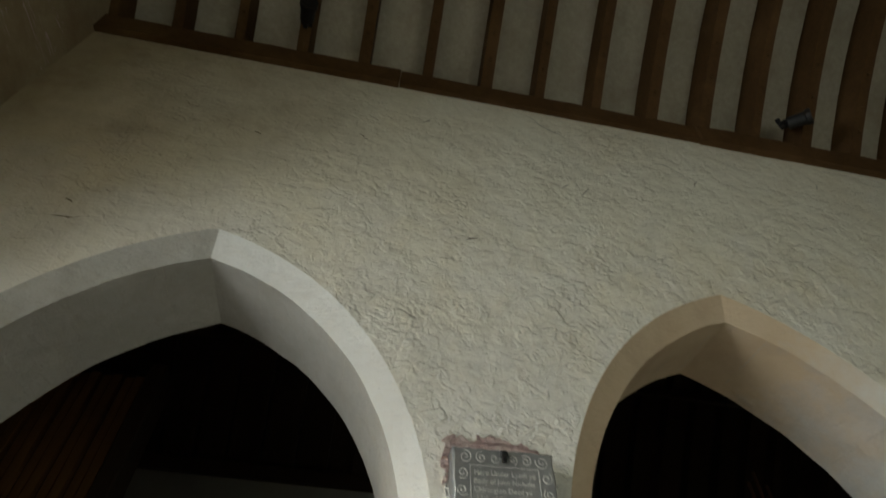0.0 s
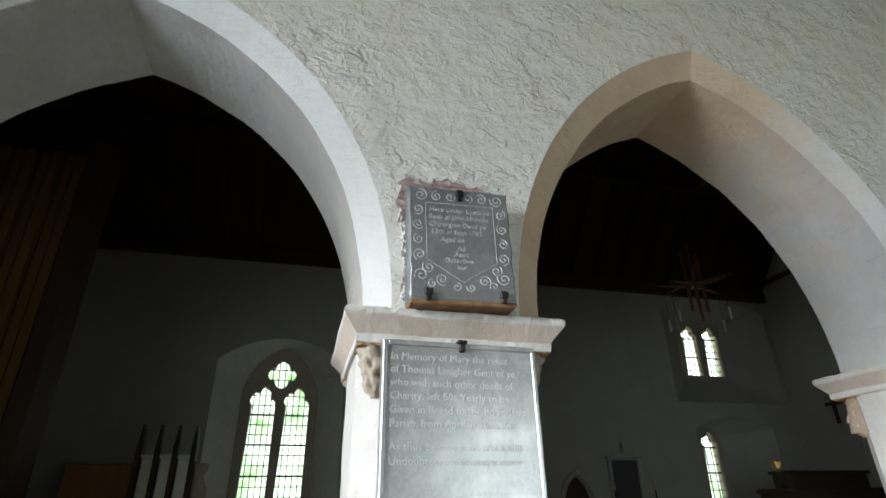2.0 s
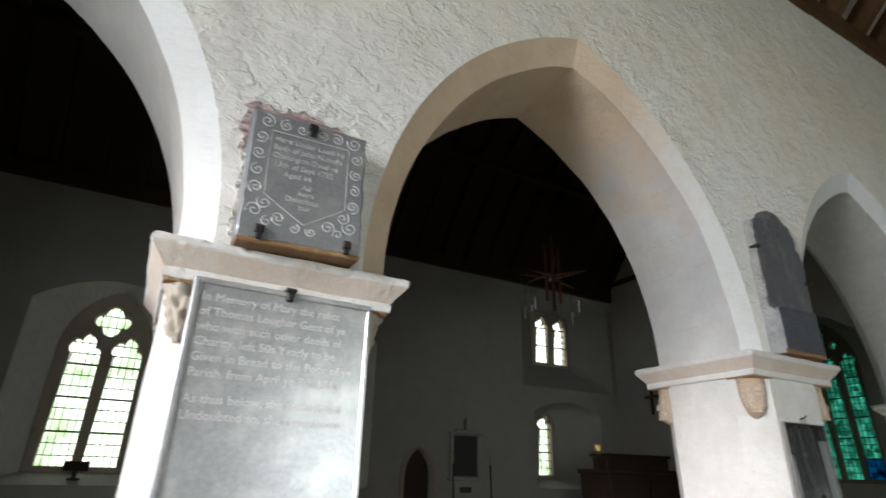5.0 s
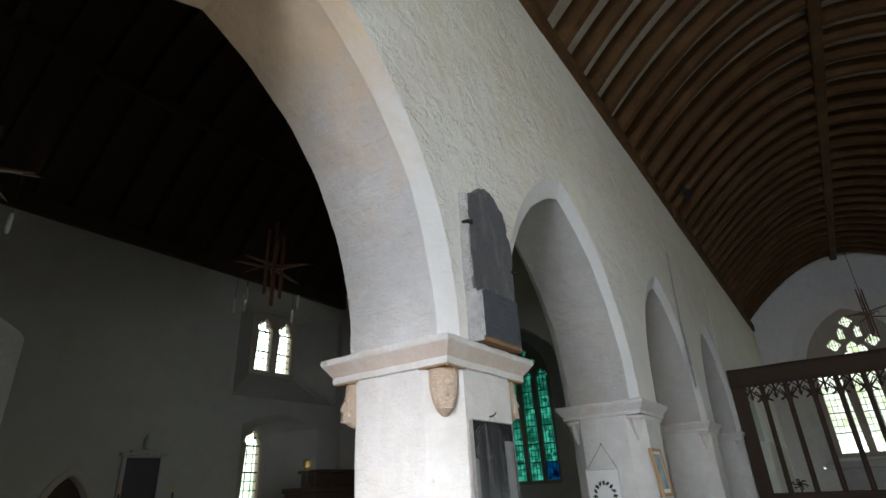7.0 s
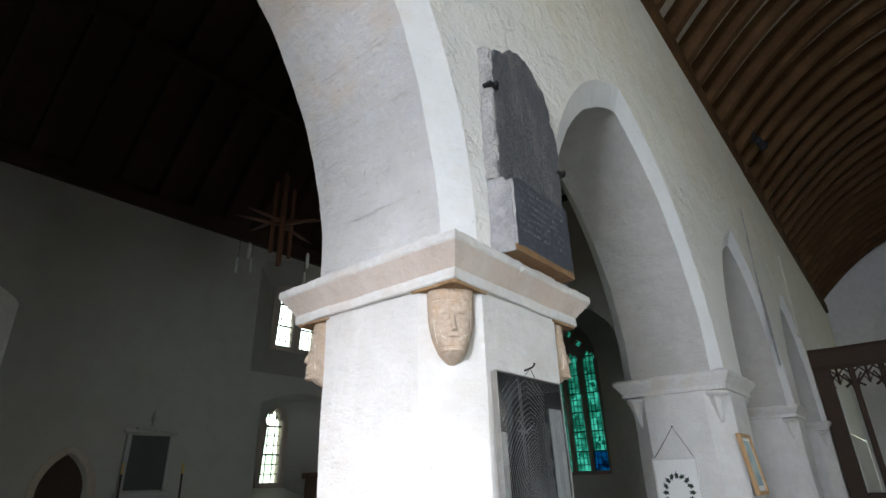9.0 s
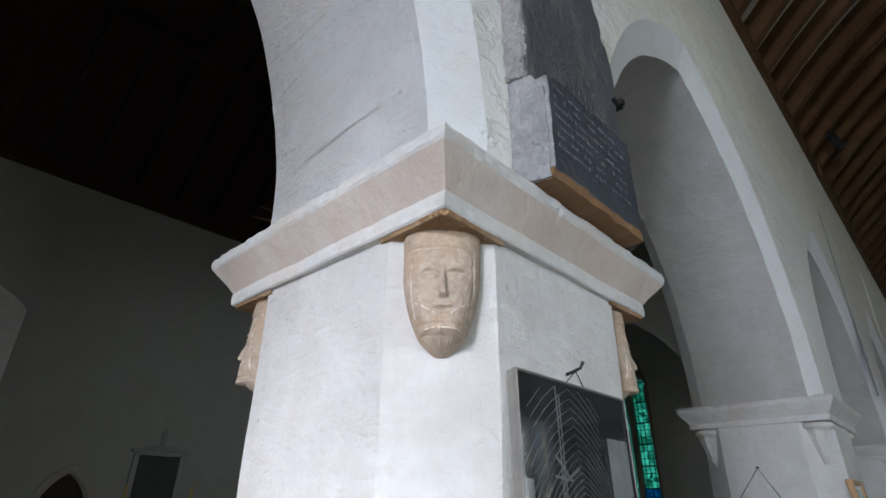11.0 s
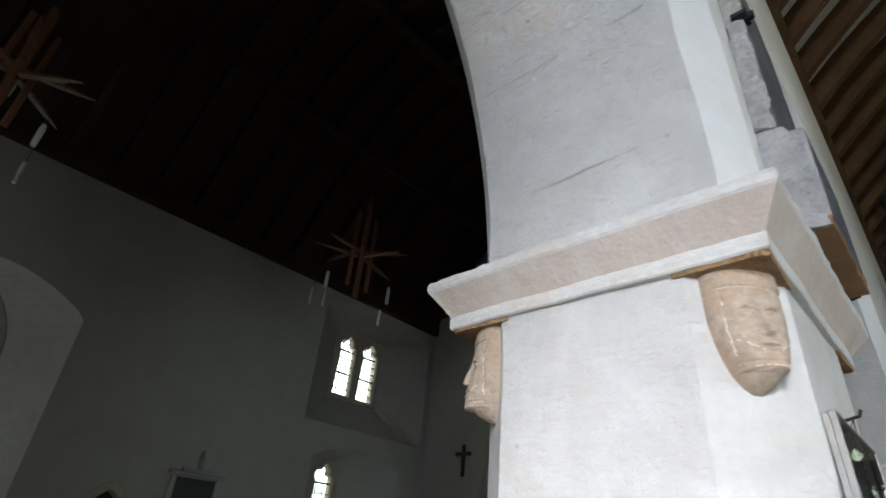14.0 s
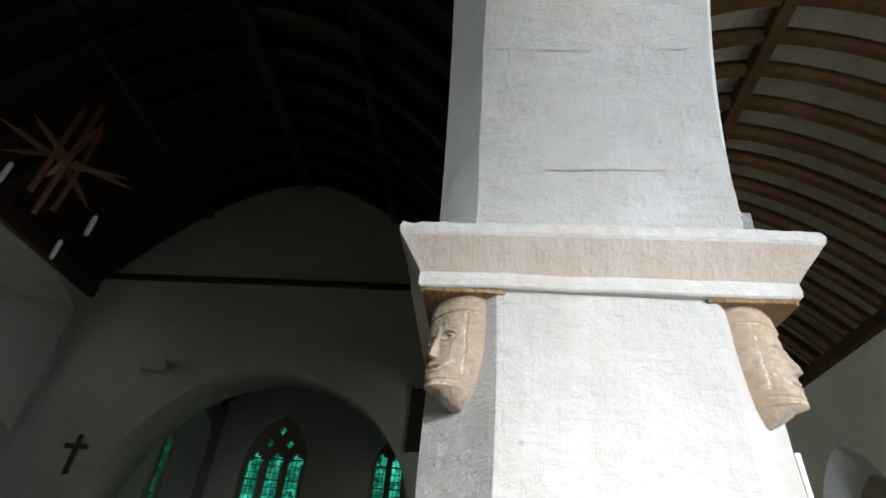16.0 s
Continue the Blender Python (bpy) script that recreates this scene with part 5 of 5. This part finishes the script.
for k in range(6):
    a = 6.28318 * k / 6
    part("leaf", tube([(0, 0, 0.13), (0, 0.07 * math.cos(a), 0.13 + 0.05 * math.sin(a)), (0, 0.13 * math.cos(a + 0.25), 0.13 + 0.08 * math.sin(a + 0.25)), (0, 0.10 * math.cos(a + 0.6), 0.13 + 0.08 * math.sin(a + 0.6))], 0.014, 6), "iron", orn)
part("stem", tube([(0, 0, 0.0), (0, 0, 0.20)], 0.012, 6), "iron", orn)

# ---- chancel ----
alt = thing("reredos", "grey carved stone reredos behind the altar", "reredos", pose(X_E - 0.002, -2.7, FLOOR))
part("slab", box((-0.22, -1.4, 0.0), (0, 1.4, 1.55), 0.02), "marble", alt)
part("cornice", box((-0.30, -1.5, 1.55), (0, 1.5, 1.76), 0.03), "marble", alt)
for y in (-0.95, -0.32, 0.32, 0.95):
    part("panel", plate([gothic(-0.26, 0.26, 0.85, 1.25, 0.22), gothic(-0.19, 0.19, 0.92, 1.22, 0.18)], 0.06, 0.008), "marble", alt, at=pose(-0.26, y, 0) @ TURN_E)
tagged(part("altar", box((X_E - 1.2, -3.7, FLOOR), (X_E - 0.35, -1.7, 0.86), 0.02), "paper"), "altar with a plain white frontal", "altar")

# ---- chandeliers ----


def chandelier():
    """Boards and spikes of reddish wood in a star, with hanging glass candle tubes."""
    c = thing("chandelier", "reddish wooden star chandelier with hanging glass lights", "chandelier", pose(2.04, 4.0, 4.26), "wooden star chandeliers")
    for i, (x, y, lo, hi) in enumerate(((-0.10, 0.03, -0.42, 0.50), (-0.035, -0.04, -0.58, 0.62), (0.04, 0.045, -0.52, 0.66), (0.11, -0.02, -0.44, 0.46))):
        part("board", box((x - 0.022, y - 0.012, lo), (x + 0.022, y + 0.012, hi), 0.004), "chandelier_wood", c)
    for k in range(8):
        a = 6.28318 * k / 8 + 0.2
        m = pose(0, 0, 0.0 + 0.05 * (k % 3 - 1), 0, -8 if k % 2 else 5, math.degrees(a))
        bm = bmesh.new()
        add_loft(bm, [[(x, s * y, s * z) for y, z in ((-0.024, -0.014), (0.024, -0.014), (0.024, 0.014), (-0.024, 0.014))] for x, s in ((0.04, 1.0), (0.36, 0.8), (0.52, 0.15))])
        part("spike", bm, "chandelier_wood", c, at=m)
        if k % 2 == 0 or k == 3:
            x, y = 0.43 * math.cos(a), 0.43 * math.sin(a)
            tb = part("glass_tube", lathe([(0.014, -0.68 + 0.06 * (k % 3)), (0.019, -0.65 + 0.06 * (k % 3)), (0.019, -0.53 + 0.06 * (k % 3)), (0.014, -0.50 + 0.06 * (k % 3))], 12, (x, y, 0)), "tube_glass", c, "pale candle tube")
            part("wire", tube([(x, y, -0.50 + 0.06 * (k % 3)), (x * 0.98, y * 0.98, 0.0)], 0.003, 5), "iron", tb)
    part("rod", tube([(0, 0, 0.0), (0, 0, 3.72)], 0.008, 6), "iron", c)
    return c


ch = chandelier()
copy_thing(ch, pose(-1.17, 4.0, 4.24, 0, 0, 31))
copy_thing(ch, pose(13.8, -2.85, 4.75, 0, 0, 12))

# ---- aisle: door, monument, cross and small things ----
dr = thing("door_1", "small dark pointed plank door in the aisle wall", "door", pose(1.335, N_WALL + 0.16, FLOOR), kind="structure")
for k in range(5):
    x0 = -0.27 + 0.108 * k
    top = lambda x: 1.50 + 0.47 * math.sqrt(max(0, 1 - (abs(x) / 0.275) ** 1.6))
    part("plank", plate([[(x0 + 0.002, 0), (x0 + 0.002, top(x0 + 0.002)), (x0 + 0.054, top(x0 + 0.054)), (x0 + 0.106, top(x0 + 0.106)), (x0 + 0.106, 0)]], 0.04, 0.003), "black_oak", dr)
part("latch", box((0.16, -0.03, 0.95), (0.22, 0.0, 1.03), 0.006), "brass", dr, "small brass latch")
part("strap_hinge", box((-0.26, -0.012, 1.25), (0.12, 0.0, 1.29), 0.003), "iron", dr)
dsur = plate([gothic(0.99, 1.68, FLOOR, 1.40, 0.53), gothic(1.06, 1.61, FLOOR, 1.38, 0.47)], 0.03, 0.008)
tagged(part("door_surround", dsur, "window_stone", at=pose(0, N_WALL - 0.028, 0)), "plain stone door surround", "trim", kind="structure")

mon = thing("wall_monument", "dark inscribed panel in a grey stone frame on the wall", "memorial", pose(2.235, N_WALL - 0.002, 1.41))
part("panel", box((-0.245, -0.045, 0.0), (0.245, -0.012, 0.665), 0.004), "black_panel", mon)
for a, b in (((-0.31, -0.02), (-0.247, 0.69)), ((0.247, -0.02), (0.31, 0.69))):
    part("pilaster", box((a[0], -0.06, a[1]), (b[0], 0, b[1]), 0.01), "marble", mon)
part("cornice", add_box(box((-0.35, -0.085, 0.69), (0.35, 0, 0.735), 0.012), (-0.2, -0.06, 0.735), (0.2, 0, 0.775), 0.01), "marble", mon)
part("finial", lathe([(0.05, 0.775), (0.025, 0.80), (0.03, 0.84), (0.045, 0.88), (0.03, 0.94), (0.008, 1.0)], 12, (0, -0.05, 0)), "marble", mon)
part("sill", box((-0.35, -0.085, -0.085), (0.35, 0, -0.02), 0.012), "marble", mon)
part("apron", box((-0.24, -0.05, -0.36), (0.24, 0, -0.085), 0.01), "marble", mon, "stone apron with a dark plate")
part("plate", box((-0.12, -0.058, -0.27), (0.12, -0.048, -0.18), 0.003), "black_panel", mon)

crs = thing("wall_cross", "dark wooden crucifix-shaped cross on the wall", "cross", pose(A_E - 0.002, 5.98, 2.93))
part("upright", box((-0.04, -0.03, -0.28), (0, 0.03, 0.22), 0.006), "black_oak", crs)
part("crossbar", box((-0.045, -0.16, 0.04), (-0.004, 0.16, 0.10), 0.006), "black_oak", crs)
tagged(part("corbel_stone", box((A_E - 0.12, 5.15, 4.08), (A_E, 5.55, 4.26), 0.03), "window_stone"), "worn projecting stone block in the wall", "stone block")
brd = thing("notice_board", "narrow dark wooden board hung on the plastered wall", "board", pose(A_E - 0.002, 1.42, 3.62))
part("panel", box((-0.03, -0.14, -0.42), (-0.002, 0.14, 0.42), 0.004), "black_oak", brd)
for y in (-0.155, 0.13):
    part("edge", box((-0.045, y, -0.44), (-0.002, y + 0.025, 0.44), 0.004), "black_oak", brd)
rest = thing("book_rest", "small dark wooden book rest on the window sill", "book rest", pose(-3.62, N_WALL + 0.16, 1.245))
part("foot", box((-0.07, -0.06, 0), (0.07, 0.06, 0.03), 0.006), "black_oak", rest)
part("stem", box((-0.025, -0.02, 0.03), (0.025, 0.02, 0.12), 0.004), "black_oak", rest)
part("board", box((-0.15, -0.015, 0.0), (0.15, 0.01, 0.13), 0.006), "black_oak", rest, at=pose(0, -0.02, 0.11, -25, 0, 0))
for x in (1.86, 2.62):
    st = thing("warden_staff", "slim dark warden's staff with a brass tip", "staff", pose(x, 6.55, FLOOR, -3, 0, 0), "warden's staves")
    part("shaft", tube([(0, 0, 0), (0, 0, 1.72)], 0.013, 8), "black_oak", st)
    part("tip", lathe([(0.016, 1.72), (0.02, 1.75), (0.012, 1.80), (0.018, 1.83), (0.004, 1.86)], 10), "brass", st)

cab = thing("cupboard", "low dark oak cupboard beside the wall", "cupboard", pose(5.2, 5.75, FLOOR))
part("body", box((-0.95, -0.32, 0), (0.95, 0.4, 1.62), 0.01), "black_oak", cab)
part("top", box((-1.0, -0.37, 1.62), (1.0, 0.42, 1.70), 0.015), "black_oak", cab)
part("upper_shelf", add_box(box((-0.62, 0.02, 1.70), (0.98, 0.40, 1.92), 0.012), (-0.68, -0.04, 1.92), (1.0, 0.42, 1.97), 0.01), "black_oak", cab, "set-back dark upper stage")
for x in (-0.48, 0.48):
    d = part("door", plate([rect(x - 0.44, x + 0.44, 0.12, 1.52)], 0.03, 0.008), "black_oak", cab, at=pose(0, -0.35, 0))
    part("knob", lathe([(0.012, -0.01), (0.02, 0.0), (0.02, 0.02), (0.008, 0.03)], 10, (0, 0, 0)), "brass", d, at=pose(x - 0.36 * (1 if x > 0 else -1), -0.03, 0.85, 90, 0, 0))
lam = thing("altar_lamp", "small dark metal lamp with a pale shade", "lamp", pose(4.36, 5.75, FLOOR + 1.70))
part("stem", lathe([(0.07, 0), (0.06, 0.02), (0.015, 0.05), (0.012, 0.26)], 12), "iron", lam)
part("cup", lathe([(0.03, 0.25), (0.075, 0.30), (0.08, 0.40), (0.06, 0.42)], 14), "brass", lam, "dull metal cup")

# ---- organ at the west end of the aisle ----
org = thing("organ", "tall organ with brown wooden pipes and a dark case", "organ", pose(-5.80, 4.0, FLOOR))
pipe_me = mesh_of(add_box(add_box(box((-0.052, -0.05, 0.95), (0.052, 0.05, 5.30), 0.008), (-0.03, -0.065, 1.12), (0.03, -0.045, 1.20), 0.004), (-0.045, -0.055, 0.80), (0.045, 0.045, 0.948), 0.006), "pipe", "pipe_wood")
for k in range(18):
    o = new("pipe", pipe_me)
    o.parent, o.location = org, (-0.22 - 0.128 * k, 0.05 * (k % 2), 0)
part("post", box((-0.135, -0.12, 0), (0.05, 0.35, 5.45), 0.012), "black_oak", org, "dark corner post")
part("plinth", box((-2.6, -0.15, 0), (-0.137, 0.6, 0.80), 0.015), "black_oak", org)
part("rail", box((-2.6, -0.09, 2.1), (-0.137, -0.056, 2.2), 0.008), "black_oak", org)
part("back", box((-2.6, 0.12, 0.80), (-0.137, 0.6, 5.40), 0.01), "black_oak", org)
cs = thing("organ_case", "brown wooden organ case with finned posts and pale pipes", "organ case", pose(-4.74, 5.0, FLOOR))
part("cabinet", box((-0.95, -0.05, 0), (-0.28, 0.7, 2.0), 0.012), "pipe_wood", cs, "plain brown side cabinet")
for k in range(4):
    x = -0.26 + 0.19 * k
    part("fin", plate([[(-0.02, 0), (-0.02, 2.18), (0.0, 2.38), (0.02, 2.18), (0.02, 0)]], 0.22, 0.004), "black_oak", cs, at=pose(x, -0.1, 0))
    if k < 3:
        pp = part("flat_pipe", box((x + 0.03, 0.0, 0.4), (x + 0.16, 0.08, 2.06), 0.01), "metal_pipe", cs, "pale grey pipe")
        part("lip", box((x + 0.022, -0.02, 2.06), (x + 0.168, 0.09, 2.10), 0.004), "paper", pp)
part("scroll", plate([ragged([(0.35, 1.0), (0.35, 2.02), (0.46, 2.0), (0.43, 1.85), (0.50, 1.7), (0.43, 1.5), (0.49, 1.3), (0.41, 1.1)], rnd, 0.012, 0.04)], 0.09, 0.015), "window_stone", cs, "scrolled carved bracket")

# ---- spotlights under the roof ----


def spotlight(x, y, z, yaw, tilt):
    s = thing("spotlight", "small black spotlight fixed beside the wall plate", "spotlight", pose(x, y, z, 0, 0, yaw), "roof spotlights")
    part("bracket", add_box(box((-0.02, 0.02, -0.05), (0.02, 0.06, 0.10), 0.004), (-0.05, -0.01, -0.012), (0.05, 0.05, 0.012), 0.003), "iron", s)
    part("housing", lathe([(0.035, 0.0), (0.062, 0.02), (0.066, 0.16), (0.078, 0.17), (0.078, 0.21), (0.06, 0.205)], 16), "iron", s, "black round lamp housing", pose(0, 0, -0.02, tilt, 0, 0))
    return s


spotlight(0.34, -0.24, 6.33, 40, 105)
spotlight(-4.31, -0.30, 6.40, 10, 110)
spotlight(7.72, -0.36, 6.38, 70, 110)
spotlight(7.0, -5.86, 6.02, 180, 115)

# ---- cracks, pits and bare patches of the plaster ----


def crack(x, z, length, angle, seed):
    r = random.Random(seed)
    pts, a = [], radians(angle)
    px, pz = x, z
    for k in range(9):
        pts.append((px, 0.0, pz))
        a += r.uniform(-0.6, 0.6)
        px, pz = px + length / 8 * math.cos(a), pz + length / 8 * math.sin(a)
    bm = bmesh.new()
    top, bot = [], []
    for i, p in enumerate(pts):
        w = 0.006 * math.sin(math.pi * (i + 0.4) / 9) * r.uniform(0.4, 1.3)
        top.append(bm.verts.new((p[0] - w * 0.3, -0.003, p[2] + w)))
        bot.append(bm.verts.new((p[0], -0.003, p[2] - w)))
    for i in range(8):
        bm.faces.new((top[i], top[i + 1], bot[i + 1], bot[i]))
    return part("crack", bm, "pit", arcade, at=pose(0, W_S, 0))


M["pit"] = surface("deep_pit", (0.16, 0.12, 0.08), (0.08, 0.06, 0.04), (0.2, 0.15, 0.1), 60, 9, 0.5, 0.95, 0.8, 0.006)
for i, (x, z, l, a) in enumerate(((-3.69, 5.10, 0.16, 60), (-5.31, 3.87, 0.18, 10), (-5.29, 4.01, 0.07, -10), (-2.2, 4.95, 0.10, -20), (-2.05, 4.9, 0.14, 20), (-3.3, 5.55, 0.08, 0), (-4.5, 5.0, 0.06, 0),
                                  (-1.0, 5.3, 0.10, 30), (-0.3, 5.0, 0.12, 45), (-2.95, 4.2, 0.10, 20), (-1.3, 5.55, 0.5, 3), (0.2, 5.9, 0.4, 2), (-2.4, 5.98, 0.5, 0), (1.2, 5.95, 0.5, 0))):
    crack(x + 0.12, z - 0.06, l, a, 20 + i)
strip = [(6.50, 4.78), (6.58, 4.75), (6.46, 4.2), (6.36, 3.6), (6.42, 3.1), (6.38, 2.6), (6.28, 2.6), (6.24, 3.1), (6.22, 3.5), (6.36, 4.2)]
rough_patch("bare_strip", "rough strip of bare stone where plaster is lost", strip, pose(0, W_S - 0.004, 0), "mortar_grey", 0.03, 11, arcade, 0.006)
rough_patch("bare_strip", "", [(9.7, 5.0), (9.82, 4.9), (9.6, 4.2), (9.4, 3.5), (9.25, 3.45), (9.45, 4.2)], pose(0, W_S - 0.01, 0), "plaster", 0.03, 12, arcade, 0.02)
rough_patch("bare_patch", "pinkish patch of lost plaster high in the corner", [(-0.55, 5.0), (-0.50, 5.5), (-0.2, 5.65), (-0.06, 5.4), (-0.08, 5.1), (-0.3, 4.95)], pose(X_W - 0.004, 0, 0) @ pose(0, 0, 0) @ Matrix(((0, -1, 0, 0), (1, 0, 0, 0), (0, 0, 1, 0), (0, 0, 0, 1))), "pink_mortar", 0.03, 13, arcade, 0.012)
